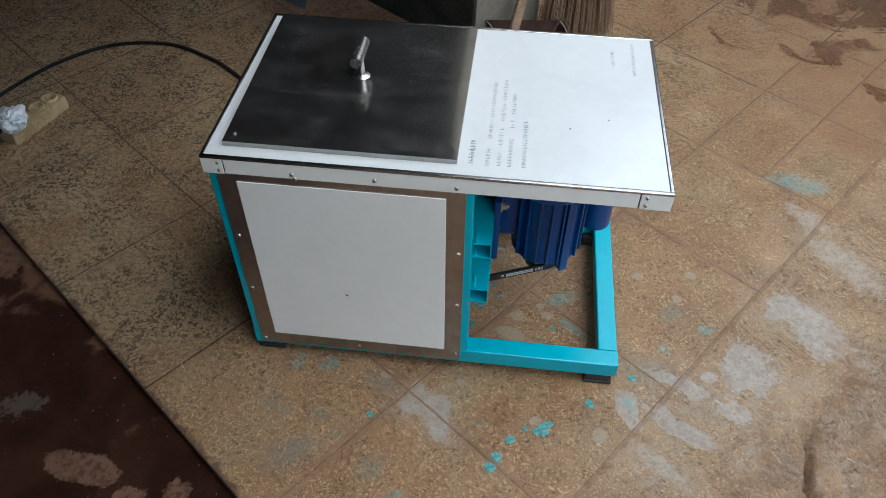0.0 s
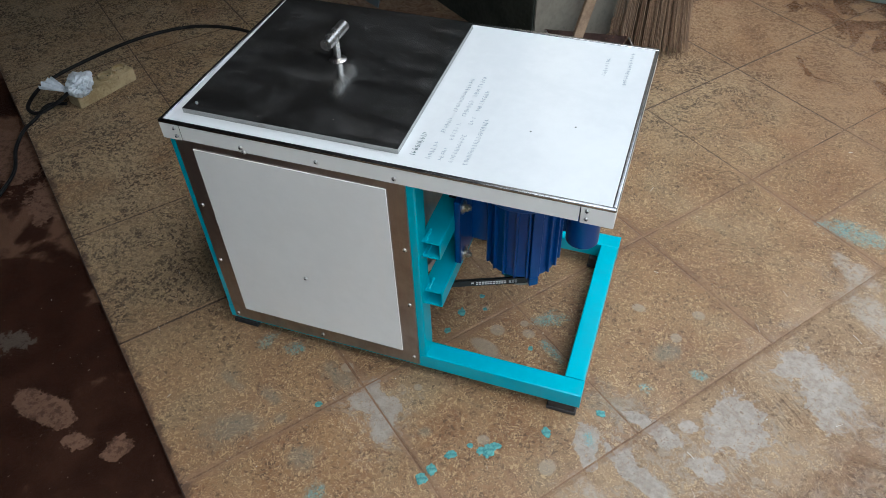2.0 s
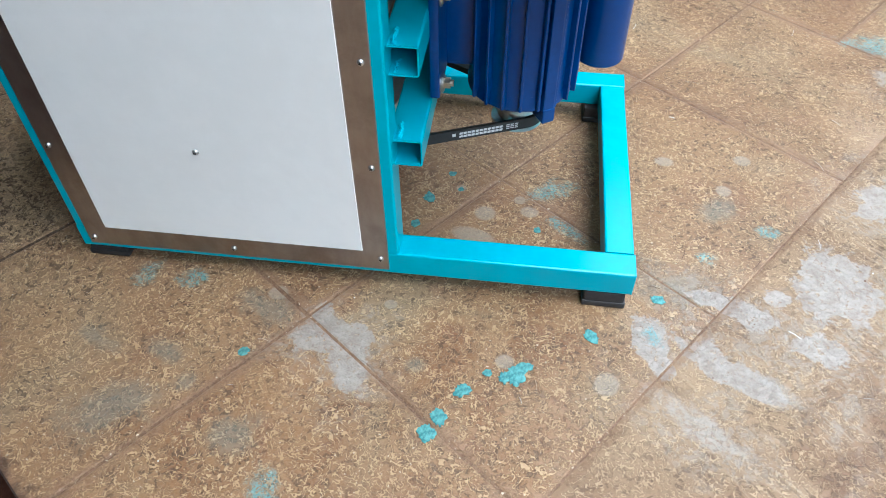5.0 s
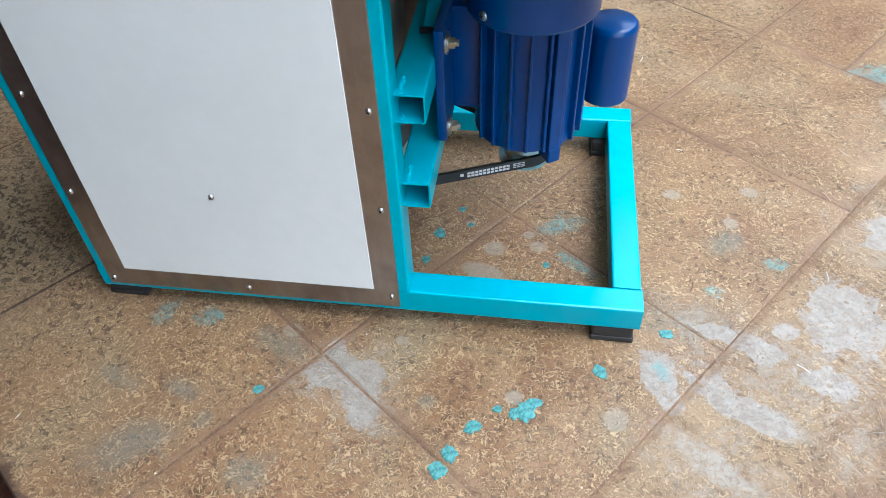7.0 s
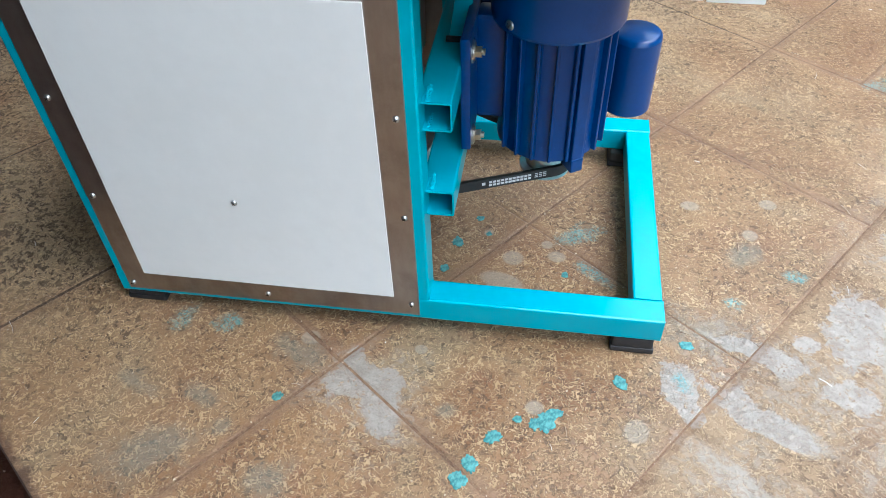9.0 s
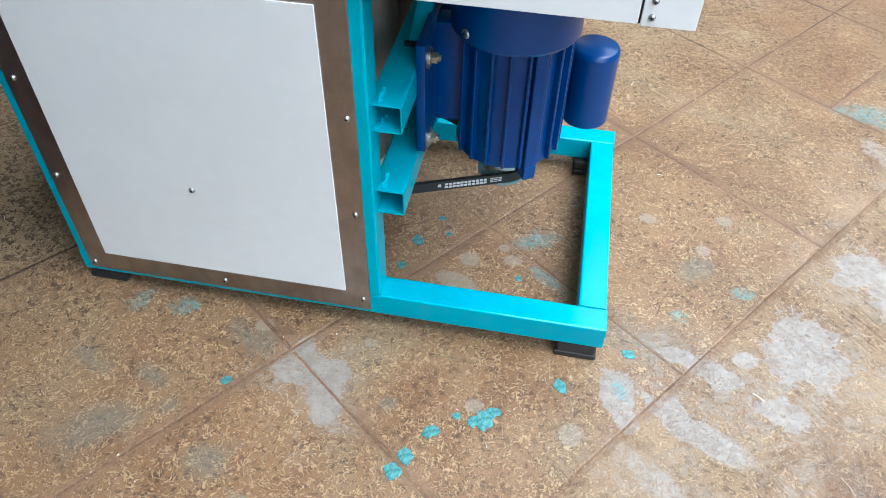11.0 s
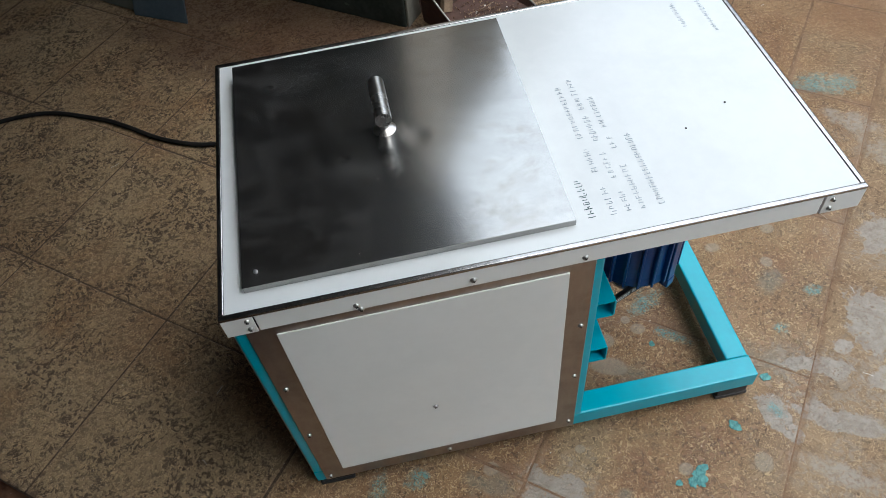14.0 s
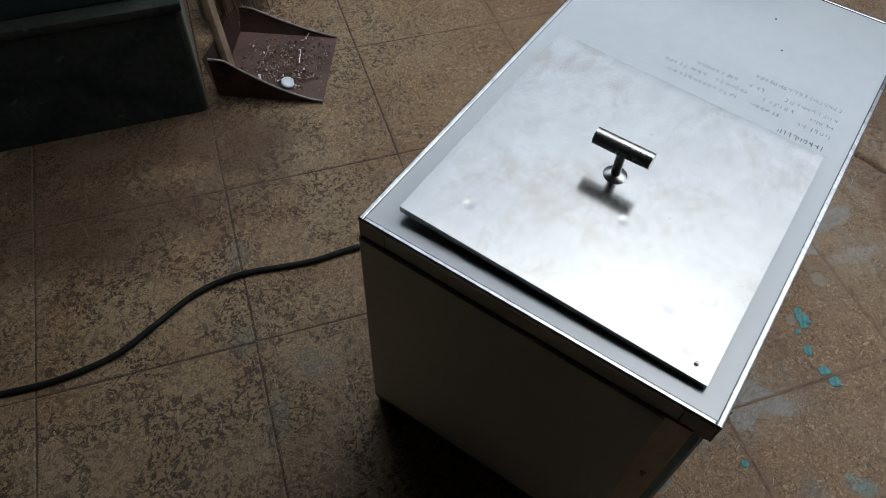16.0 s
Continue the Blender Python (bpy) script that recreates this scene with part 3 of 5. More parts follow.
# ---- mesh helpers ----
def box(bm, x0, x1, y0, y1, z0, z1, bevel=0.0, seg=2):
    made = bmesh.ops.create_cube(bm, size=1.0, matrix=Matrix.Translation(((x0 + x1) / 2, (y0 + y1) / 2, (z0 + z1) / 2)) @ Matrix.Diagonal((x1 - x0, y1 - y0, z1 - z0, 1)))
    if bevel:
        bmesh.ops.bevel(bm, geom=list({e for v in made["verts"] for e in v.link_edges}), offset=bevel, segments=seg, affect="EDGES", profile=0.6)
    return bm


def rod(bm, a, b, r, seg=10, r2=None, caps=True):
    a, b = Vector(a), Vector(b)
    turn = (b - a).to_track_quat("Z", "Y").to_matrix().to_4x4()
    bmesh.ops.create_cone(bm, cap_ends=caps, segments=seg, radius1=r, radius2=r if r2 is None else r2, depth=(b - a).length, matrix=Matrix.Translation((a + b) / 2) @ turn)
    return bm


def lathe(bm, profile, seg=32, m=None):
    """Turns a profile of (radius, height) about the z axis."""
    rings = []
    for r, z in profile:
        rings.append([bm.verts.new((r * math.cos(2 * math.pi * k / seg), r * math.sin(2 * math.pi * k / seg), z)) for k in range(seg)])
    for low, up in zip(rings, rings[1:]):
        for k in range(seg):
            bm.faces.new((low[k], low[(k + 1) % seg], up[(k + 1) % seg], up[k]))
    for ring, flip in ((rings[0], True), (rings[-1], False)):
        if profile[0 if flip else -1][0] > 1e-5:
            bm.faces.new(ring[::-1] if flip else ring)
    if m is not None:
        bmesh.ops.transform(bm, matrix=m, verts=[v for ring in rings for v in ring])
    bmesh.ops.recalc_face_normals(bm, faces=bm.faces)
    return bm


def path_tube(bm, points, r, seg=8):
    """A round cord along points, capped."""
    pts = [Vector(p) for p in points]
    rings = []
    for k, p in enumerate(pts):
        d = (pts[min(k + 1, len(pts) - 1)] - pts[max(k - 1, 0)]).normalized()
        side = d.cross(Vector((0, 0, 1)))
        side = side.normalized() if side.length > 1e-4 else Vector((1, 0, 0))
        up = side.cross(d)
        rings.append([bm.verts.new(p + r * (math.cos(a) * side + math.sin(a) * up)) for a in (2 * math.pi * j / seg for j in range(seg))])
    for a, b in zip(rings, rings[1:]):
        for j in range(seg):
            bm.faces.new((a[j], a[(j + 1) % seg], b[(j + 1) % seg], b[j]))
    bm.faces.new(rings[0][::-1])
    bm.faces.new(rings[-1])
    bmesh.ops.recalc_face_normals(bm, faces=bm.faces)
    return bm


def smooth_line(points, n=8):
    """A rounder line through the points."""
    pts = [Vector(p) for p in points]
    out = []
    for k in range(len(pts) - 1):
        p0, p1, p2, p3 = pts[max(k - 1, 0)], pts[k], pts[k + 1], pts[min(k + 2, len(pts) - 1)]
        for j in range(n):
            t = j / n
            out.append(0.5 * ((2 * p1) + (p2 - p0) * t + (2 * p0 - 5 * p1 + 4 * p2 - p3) * t * t + (3 * p1 - p0 - 3 * p2 + p3) * t ** 3))
    return out + [pts[-1]]


def square_tube(bm, a, b, w, h, wall=0.002, up=(0, 0, 1), round_=0.003):
    """A hollow square section from a to b, open at the ends, with rounded corners."""
    a, b = Vector(a), Vector(b)
    d = (b - a).normalized()
    up = Vector(up)
    side = d.cross(up).normalized()
    up = side.cross(d)

    def ring(p, w, h, r):
        pts = []
        for sx, sy, a0 in ((1, 1, 0), (-1, 1, 90), (-1, -1, 180), (1, -1, 270)):
            for k in range(3):
                t = radians(a0 + 45 * k)
                pts.append(bm.verts.new(p + side * (sx * (w / 2 - r) + r * math.cos(t)) + up * (sy * (h / 2 - r) + r * math.sin(t))))
        return pts

    outer = [ring(p, w, h, round_) for p in (a, b)]
    inner = [ring(p, w - 2 * wall, h - 2 * wall, round_ * 0.5) for p in (a, b)]
    for k in range(12):
        j = (k + 1) % 12
        bm.faces.new((outer[0][k], outer[0][j], outer[1][j], outer[1][k]))
        bm.faces.new((inner[0][j], inner[0][k], inner[1][k], inner[1][j]))
        for e in (0, 1):
            bm.faces.new((outer[e][k], outer[e][j], inner[e][j], inner[e][k]))
    bmesh.ops.recalc_face_normals(bm, faces=bm.faces)
    return bm


def mesh_of(name, bm, material, smooth=40.0):
    me = bpy.data.meshes.new(name)
    bm.normal_update()
    if smooth:
        for f in bm.faces:
            f.smooth = True
        for e in bm.edges:
            e.smooth = len(e.link_faces) == 2 and e.calc_face_angle(0.0) < radians(smooth)
            if e.smooth and e.calc_face_angle(0.0) > radians(12):
                f0, f1 = (f.calc_area() for f in e.link_faces)
                e.smooth = max(f0, f1) < 8 * min(f0, f1)
    bm.to_mesh(me)
    bm.free()
    me.materials.append(material)
    return me


def part(name, bm, material, parent=None, label="", smooth=40.0):
    ob = new(name, mesh_of(name, bm, material, smooth))
    if parent is not None:
        ob.parent = parent
    return tagged(ob, label) if label else ob


def thing(name, label, category, m=None, group="", kind=""):
    ob = new(name)
    ob.empty_display_size = 0.05
    if m is not None:
        ob.matrix_world = m
    return tagged(ob, label, category, group, kind)


# ---- ground and walls ----
def build_ground():
    """One sheet to the horizon: finely divided near the machine, level with the tiles on the open side, lower on the soil side."""
    far = np.array([8, 20, 60, 200, 800.0])
    xs = np.concatenate([-far[::-1], np.arange(-2.2, 1.05, 0.04), np.arange(1.05, 1.5, 0.005), np.arange(1.5, 3.61, 0.04), far])
    ys = np.concatenate([-far[::-1], np.arange(-2.2, -0.55, 0.04), np.arange(-0.55, 0.12, 0.008), np.arange(0.12, 3.61, 0.04), far])
    split_y, split_x = (-0.55, -0.308, -0.277, -0.236, -0.194, -0.139, -0.02, 0.12), (1.26, 1.190, 1.184, 1.171, 1.163, 1.169, 1.205, 1.25)
    bm = bmesh.new()
    rows = []
    for y in ys:
        row = []
        for x in xs:
            rel = Vector((x, y, 0)) - ORIGIN
            u, v = rel.dot(U) / T, rel.dot(V) / T
            n = noise.noise(Vector((x * 3, y * 3, 0.3)))
            n2 = noise.noise(Vector((x * 11, y * 11, 4.0)))
            z = -0.020 + 0.003 * n + 0.0015 * n2
            if u > 2.6 and v > -3.2:
                z = -0.0035 + 0.0018 * n + 0.001 * n2
                if u > 3.55:
                    z -= min(0.012, 0.03 * (u - 3.55)) * (1 if v < 0.5 else 0.4)
                if -0.55 < y < 0.12 and 1.0 < x < 1.6:
                    # a broken edge with a gap and crumbled cement beyond it
                    off = x - float(np.interp(y, split_y, split_x)) - 0.012 * noise.noise(Vector((x * 9, y * 26, 2.0))) - 0.006 * noise.noise(Vector((x * 20, y * 90, 5.0)))
                    deep = min(1.0, (0.03 - y) / 0.16) if y < 0.03 else 0.0
                    if off > 0:
                        z += (0.010 * noise.noise(Vector((x * 22, y * 22, 1.0))) + 0.005 * noise.noise(Vector((x * 60, y * 60, 6.0)))) * min(1.0, off / 0.02)
                    elif off > -0.02:
                        z += 0.004 * abs(noise.noise(Vector((x * 50, y * 50, 9.0))))
                    z -= deep * 0.030 * math.exp(-(max(0.0, off) / 0.010) ** 2) * (1.0 if off > -0.001 else math.exp(-((off + 0.001) / 0.004) ** 2))
            row.append(bm.verts.new((x, y, z)))
        rows.append(row)
    for r0, r1 in zip(rows, rows[1:]):
        for k in range(len(xs) - 1):
            bm.faces.new((r0[k], r0[k + 1], r1[k + 1], r1[k]))
    return tagged(part("ground", bm, M_GROUND), "dark trodden soil and smeared cement yard", "ground", kind="structure")


build_ground()


def grid_box(bm, u0, u1, v0, v1, z0, z1, bevel=0.0, step=HOUSE_STEP, turned=HOUSE_TURN, origin=HOUSE):
    """A box laid along the house's lines, or along the tiles'."""
    made = bmesh.new()
    box(made, u0 * step, u1 * step, v0 * step, v1 * step, z0, z1, bevel)
    made.transform(Matrix.Translation(origin) @ Matrix.Rotation(turned, 4, "Z"))
    me = bpy.data.meshes.new("tmp")
    made.to_mesh(me)
    made.free()
    bm.from_mesh(me)
    bpy.data.meshes.remove(me)
    return bm


U_END, V_END = 3.0, -3.0
floor = tagged(part("floor", grid_box(bmesh.new(), -14, U_END, V_END, 12, -0.016, -0.0013, 0.0, T, TILE_TURN, ORIGIN), M_GROUT), "worn tan floor of large embossed tiles", "floor", kind="structure")

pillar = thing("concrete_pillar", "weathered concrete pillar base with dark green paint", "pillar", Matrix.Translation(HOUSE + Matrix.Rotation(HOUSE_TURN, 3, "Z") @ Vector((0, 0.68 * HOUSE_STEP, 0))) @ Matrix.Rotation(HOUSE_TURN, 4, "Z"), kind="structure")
part("base", box(bmesh.new(), -0.60, 0.0, 0.0, 0.36, -0.004, 0.285, 0.008), M_BASE, pillar)
part("ledge", box(bmesh.new(), -0.608, 0.008, -0.008, 0.368, 0.285, 0.305, 0.004), M_BASE, pillar, "chipped mossy ledge")
# thin lighter sheet: puts the light on the base's open side into its colour
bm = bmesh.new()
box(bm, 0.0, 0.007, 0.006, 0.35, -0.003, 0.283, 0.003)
part("lit_side", bm, M_PLASTER, pillar, "lighter tan skin painting the pillar's lit side")
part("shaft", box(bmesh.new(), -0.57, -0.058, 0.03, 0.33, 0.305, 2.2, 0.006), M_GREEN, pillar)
# the shaft's lit side, painted paler than its other faces
part("shaft_lit_side", box(bmesh.new(), -0.058, -0.050, 0.033, 0.327, 0.305, 2.2, 0.002), M_LIT_TAN, pillar, "lighter tan skin painting the pillar's lit side")

tagged(part("wall_north", grid_box(bmesh.new(), -0.55, -0.16, 1.58, 14, -0.01, 2.2, 0.004), M_PLASTER), "stained grey plaster wall", "wall", kind="structure")
# unseen walls that close in and darken the covered side
tagged(part("wall_west", grid_box(bmesh.new(), -9, -1.84, 1.45, 1.9, -0.01, 2.2), M_CLOSING), "unseen dim wall closing in the covered side", "wall", kind="structure")
tagged(part("wall_side", grid_box(bmesh.new(), -9.4, -9, -6, 1.9, -0.03, 2.2), M_CLOSING), "unseen dim wall closing in the covered side", "wall", kind="structure")

# added out of view to block sky light from the front left
tagged(part("shade_wall_south", box(bmesh.new(), -6.0, 0.9, -2.6, -2.4, -0.03, 2.2), M_CLOSING), "unseen dim wall closing in the covered side", "wall", kind="structure")
# no known wall: stands out of view to cut the low sky light
tagged(part("shade_wall_east", box(bmesh.new(), 4.2, 4.4, -3.0, 12.0, -0.03, 3.0), M_PLASTER), "unseen plain wall added to cut low sky light", "wall", kind="structure")
# unseen, added to keep sky light off the ground round the barrel
tagged(part("shade_wall_back", box(bmesh.new(), 0.6, 4.2, 2.98, 3.18, -0.03, 2.2), M_BACK), "unseen grey wall added to darken the yard behind", "wall", kind="structure")
tagged(part("wall_left", box(bmesh.new(), -3.2, -3.0, -2.4, 3.2, -0.03, 2.2), M_CLOSING), "unseen dim wall closing in the covered side", "wall", kind="structure")
bm = bmesh.new()
box(bm, -6.0, 0.48, -0.8, 7.0, 2.2, 2.3)
# strip reaching further out, added unseen to shade the front-left floor
box(bm, -6.0, 0.9, -2.6, -0.8, 2.2, 2.3)
tagged(part("ceiling", bm, M_ROOF), "dark roof over the work place, with an added shade strip", "ceiling", kind="structure")


# ---- grating machine ----
TILT = -0.9
machine = thing("grating_machine", "white topped grating machine on turquoise steel frame", "machine", pose(0, 0, 0, 0, TILT, 0))


def foot_base(x):
    return -x * math.tan(radians(-TILT))


TW = 0.040                      # the frame's tube
Z0, Z1 = 0.017, 0.058           # the bottom tubes
FX0, X1, Y0, Y1 = 0.005, 0.786, 0.006, 0.472


def steel_tube(name, a, b, up=(0, 0, 1), w=TW, h=TW, parent=machine, label=""):
    return part(name, square_tube(bmesh.new(), a, b, w, h, 0.002, up), M_TEAL, parent, label)


zc = (Z0 + Z1) / 2
steel_tube("bottom_tube", (FX0, Y0 + TW / 2, zc), (X1, Y0 + TW / 2, zc))
steel_tube("bottom_tube", (FX0, Y1 - TW / 2, zc), (X1, Y1 - TW / 2, zc))
steel_tube("bottom_tube", (X1 - TW / 2, Y0 + TW, zc), (X1 - TW / 2, Y1 - TW, zc))
steel_tube("bottom_tube", (FX0 + 0.02, Y0 + TW, zc), (FX0 + 0.02, Y1 - TW, zc))
bm = bmesh.new()
box(bm, X1 - 0.001, X1 + 0.001, Y0 + 0.0005, Y0 + TW - 0.0005, Z0 + 0.0005, Z1 - 0.0005, 0.0005, 1)
part("end_cap", bm, M_TEAL, machine)
bm = bmesh.new()
box(bm, X1 - 0.001, X1 + 0.001, Y1 - TW + 0.0005, Y1 - 0.0005, Z0 + 0.0005, Z1 - 0.0005, 0.0005, 1)
part("end_cap", bm, M_TEAL, machine)
for x in (FX0 + 0.02, 0.4485):
    for y in (Y0 + TW / 2, Y1 - TW / 2):
        steel_tube("upright", (x, y, Z1), (x, y, 0.514), up=(0, 1, 0))
for y in (0.055, Y1 - 0.055):
    for x in (FX0 + 0.004, X1 - 0.062):
        bm = bmesh.new()
        base = foot_base(x + 0.03)
        yy = Y0 + 0.001 if y < 0.2 else Y1 - 0.051
        box(bm, x, x + 0.056, yy, yy + 0.050, base + 0.006, Z0, 0.004)
        box(bm, x - 0.002, x + 0.058, yy - 0.002, yy + 0.052, base, base + 0.010, 0.003)
        part("rubber_foot", bm, M_RUBBER, machine, "black rubber foot")


def screw(parent, p, axis, r=0.0042):
    """A domed cross-head screw on a face that looks along axis."""
    m = Matrix.Translation(p) @ Vector(axis).to_track_quat("Z", "Y").to_matrix().to_4x4()
    bm = bmesh.new()
    lathe(bm, [(r, 0.0), (r, 0.0008), (r * 0.85, 0.0022), (r * 0.45, 0.0031), (0.0004, 0.0033)], 14, m)
    s = part("screw", bm, M_SCREW, parent, "small zinc screw")
    bm = bmesh.new()
    box(bm, -r * 0.5, r * 0.5, -0.0005, 0.0005, 0.0029, 0.0036)
    box(bm, -0.0005, 0.0005, -r * 0.5, r * 0.5, 0.0029, 0.0036)
    bm.transform(m @ Matrix.Rotation(p[0] * 37 + p[2] * 51, 4, "Z"))
    part("screw_slot", bm, M_HOLE, s)
    return s


def panel(name, x0, x1, z0, z1, wx0, wx1, wz0, wz1, m, screws, label):
    """A stainless sheet screwed to the frame, with a white board set on it. Built in the plane y = 0, looking to -y."""
    bm = bmesh.new()
    box(bm, x0, x1, 0.0, 0.0045, z0, z1, 0.0006, 1)
    bm.transform(m)
    sheet = part(name, bm, M_STEEL, machine, label)
    bm = bmesh.new()
    box(bm, wx0, wx1, -0.0025, 0.0, wz0, wz1, 0.0006, 1)
    bm.transform(m)
    part("white_board", bm, M_WHITE, sheet, "plain white laminated board")
    for x, z, y in screws:
        screw(sheet, m @ Vector((x, y, z)), m.to_3x3() @ Vector((0, -1, 0)))
    return sheet


front_screws = [(0.030, 0.043, 0), (0.031, 0.210, 0), (0.033, 0.360, 0), (0.236, 0.046, 0), (0.444, 0.052, 0), (0.444, 0.215, 0), (0.444, 0.362, 0), (0.227, 0.220, -0.0025)]
panel("front_panel", 0.0215, 0.4545, 0.030, 0.5165, 0.0555, 0.4205, 0.067, 0.497, Matrix.Translation((0, 0.0008, 0)), front_screws, "stainless sheet border")
side = Matrix.Translation((FX0 - 0.0055, 0, 0)) @ Matrix.Rotation(radians(-90), 4, "Z")
side_screws = [(-0.034, 0.05, 0), (-0.034, 0.21, 0), (-0.034, 0.36, 0), (-0.24, 0.040, 0)]
panel("side_panel", -Y1, -0.018, 0.030, 0.5165, -Y1 + 0.004, -0.050, 0.050, 0.513, side, side_screws, "stainless sheet border")
back = Matrix.Translation((0, Y1 + 0.0055, 0)) @ Matrix.Rotation(radians(180), 4, "Z")
panel("back_panel", -0.4545, -0.0215, 0.030, 0.5165, -0.4205, -0.0555, 0.067, 0.497, back, [], "stainless sheet border")
bm = bmesh.new()
box(bm, 0.398, 0.402, 0.05, Y1 - 0.045, 0.215, 0.512)
part("bin_wall", bm, M_STEEL, machine, "stainless wall of the grating bin")
bm = bmesh.new()
box(bm, 0.045, 0.398, 0.05, Y1 - 0.045, 0.215, 0.219)
part("bin_floor", bm, M_STEEL, machine)

# the worktop: board, apron strips, corner plates, metal edge
SX0, SX1, SY0, SY1, SZ = 0.005, 0.7855, 0.0015, 0.468, 0.549
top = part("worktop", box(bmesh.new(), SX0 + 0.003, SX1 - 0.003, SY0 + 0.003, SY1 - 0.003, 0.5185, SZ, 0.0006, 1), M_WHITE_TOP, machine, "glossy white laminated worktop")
for y, s in ((SY0, -1), (SY1, 1)):
    bm = bmesh.new()
    box(bm, SX0 + 0.0358, SX1 - 0.0498, min(y, y + s * 0.003), max(y, y + s * 0.003), 0.5135, SZ - 0.004, 0.0008, 1)
    part("apron", bm, M_WHITE, top)
for x, s in ((SX0, -1), (SX1, 1)):
    bm = bmesh.new()
    box(bm, min(x, x + s * 0.003), max(x, x + s * 0.003), SY0 + 0.036, SY1 - 0.036, 0.5135, SZ - 0.004, 0.0008, 1)
    part("apron", bm, M_WHITE, top)
for cx, wx in ((SX0, 0.0335), (SX1, -0.0475)):
    for cy, wy in ((SY0, 0.035), (SY1, -0.035)):
        ox, oy = math.copysign(0.0035, wx), math.copysign(0.0035, wy)
        bm = bmesh.new()
        box(bm, *sorted((cx - ox, cx + wx)), *sorted((cy - oy, cy)), 0.5125, SZ - 0.004, 0.0012)
        box(bm, *sorted((cx - ox, cx)), *sorted((cy, cy + wy)), 0.5125, SZ - 0.004, 0.0012)
        plate = part("corner_plate", bm, M_WHITE, top)
        for z in (0.522, 0.538):
            screw(top, Vector((cx + wx * 0.80, cy - oy, z)), (0, -math.copysign(1, wy), 0), 0.0036)
# solid dark strips painting the shade between corner plates and aprons
for x in (SX0 + 0.0337, SX1 - 0.0478):
    for y in (SY0 - 0.0004, SY1 - 0.0012):
        part("joint_shade", box(bmesh.new(), x - 0.0012, x + 0.0014, y, y + 0.0016, 0.5135, SZ - 0.0046), M_HOLE, top, "dark strip painting the joint's shade")
E1 = 0.0035
for a, b in (((SX0 - 0.004, SX1 + 0.004), (SY0 - 0.004, SY0 + E1)), ((SX0 - 0.004, SX1 + 0.004), (SY1 - E1, SY1 + 0.004)),
             ((SX0 - 0.004, SX0 + E1), (SY0 + E1, SY1 - E1)), ((SX1 - E1, SX1 + 0.004), (SY0 + E1, SY1 - E1))):
    part("edge_trim", box(bmesh.new(), *a, *b, SZ - 0.0045, SZ + 0.0014, 0.0022, 3), M_DARK_TRIM, top, "dark worn metal edge trim")
for x, z in ((0.158, 0.524), (0.300, 0.526), (0.438, 0.524), (0.162, 0.515)):
    screw(top, Vector((x, SY0 - 0.003, z)), (0, -1, 0))
for x, y in ((0.622, 0.150), (0.690, 0.183)):
    part("pin_hole", rod(bmesh.new(), (x, y, SZ + 0.0004), (x, y, SZ + 0.0009), 0.0016, 10), M_HOLE, top)

# handwriting on the worktop, as plain bars
pen = random.Random(15)
WRITING = ((0.457, ((0.034, 0.100),), 0.0085, M_INK_DARK), (0.484, ((0.034, 0.082), (0.105, 0.150), (0.168, 0.275)), 0.0065, M_INK),
           (0.503, ((0.034, 0.072), (0.090, 0.140), (0.158, 0.210), (0.222, 0.290)), 0.0065, M_INK), (0.521, ((0.034, 0.112), (0.140, 0.165), (0.180, 0.245)), 0.0065, M_INK),
           (0.545, ((0.034, 0.165),), 0.0070, M_INK), (0.705, ((0.352, 0.415),), 0.006, M_INK), (0.745, ((0.330, 0.445),), 0.006, M_INK))
for x, words, high, ink in WRITING:
    for a, b in words:
        bm = bmesh.new()
        count = max(3, int((b - a) / 0.0072))
        for k in range(count):
            y, w = a + (b - a) * (k + pen.uniform(0.0, 0.3)) / count, pen.uniform(0.0026, 0.0046)
            tall, lift = high * pen.uniform(0.45, 0.72), SZ + 0.0002
            box(bm, x - tall, x + tall * pen.uniform(0.7, 1.0), y, y + 0.0011, lift, lift + 0.0002)
            if pen.random() < 0.55:
                box(bm, x - tall * pen.uniform(-0.2, 0.9), x + tall * pen.uniform(0.2, 0.95), y + w, y + w + 0.0010, lift, lift + 0.0002)
            for cross in pen.sample((-0.85, -0.1, 0.1, 0.8), pen.choice((0, 1, 1, 2))):
                box(bm, x + tall * cross - 0.0005, x + tall * cross + 0.0005, y + 0.0013, y + w - 0.0002, lift, lift + 0.0002)
        part("handwritten_word", bm, ink, top, "faded handwriting strokes", smooth=0)

# motor rails
for z in (0.352, 0.224):
    steel_tube("motor_rail", (0.482, 0.022, z), (0.482, 0.452, z), w=0.042, h=0.038)
for z in (0.372, 0.333, 0.244, 0.204):
    bm = bmesh.new()
    for k in range(9):
        bmesh.ops.create_icosphere(bm, subdivisions=1, radius=0.0035, matrix=Matrix.Translation((0.474 + random.uniform(-0.002, 0.002), 0.028 + 0.0032 * k, z)))
    part("weld_bead", bm, M_TEAL, machine)
bm = bmesh.new()
square_tube(bm, (0.492, 0.16, 0.375), (0.505, 0.30, 0.512), 0.022, 0.010, 0.002)
part("tension_bar", bm, M_TEAL, machine)
bm = bmesh.new()
rod(bm, (0.480, 0.140, 0.383), (0.514, 0.140, 0.383), 0.0038, 12)
rod(bm, (0.502, 0.140, 0.383), (0.507, 0.140, 0.383), 0.007, 6)
part("tension_bolt", bm, M_CABLE, machine, "blackened tension bolt")

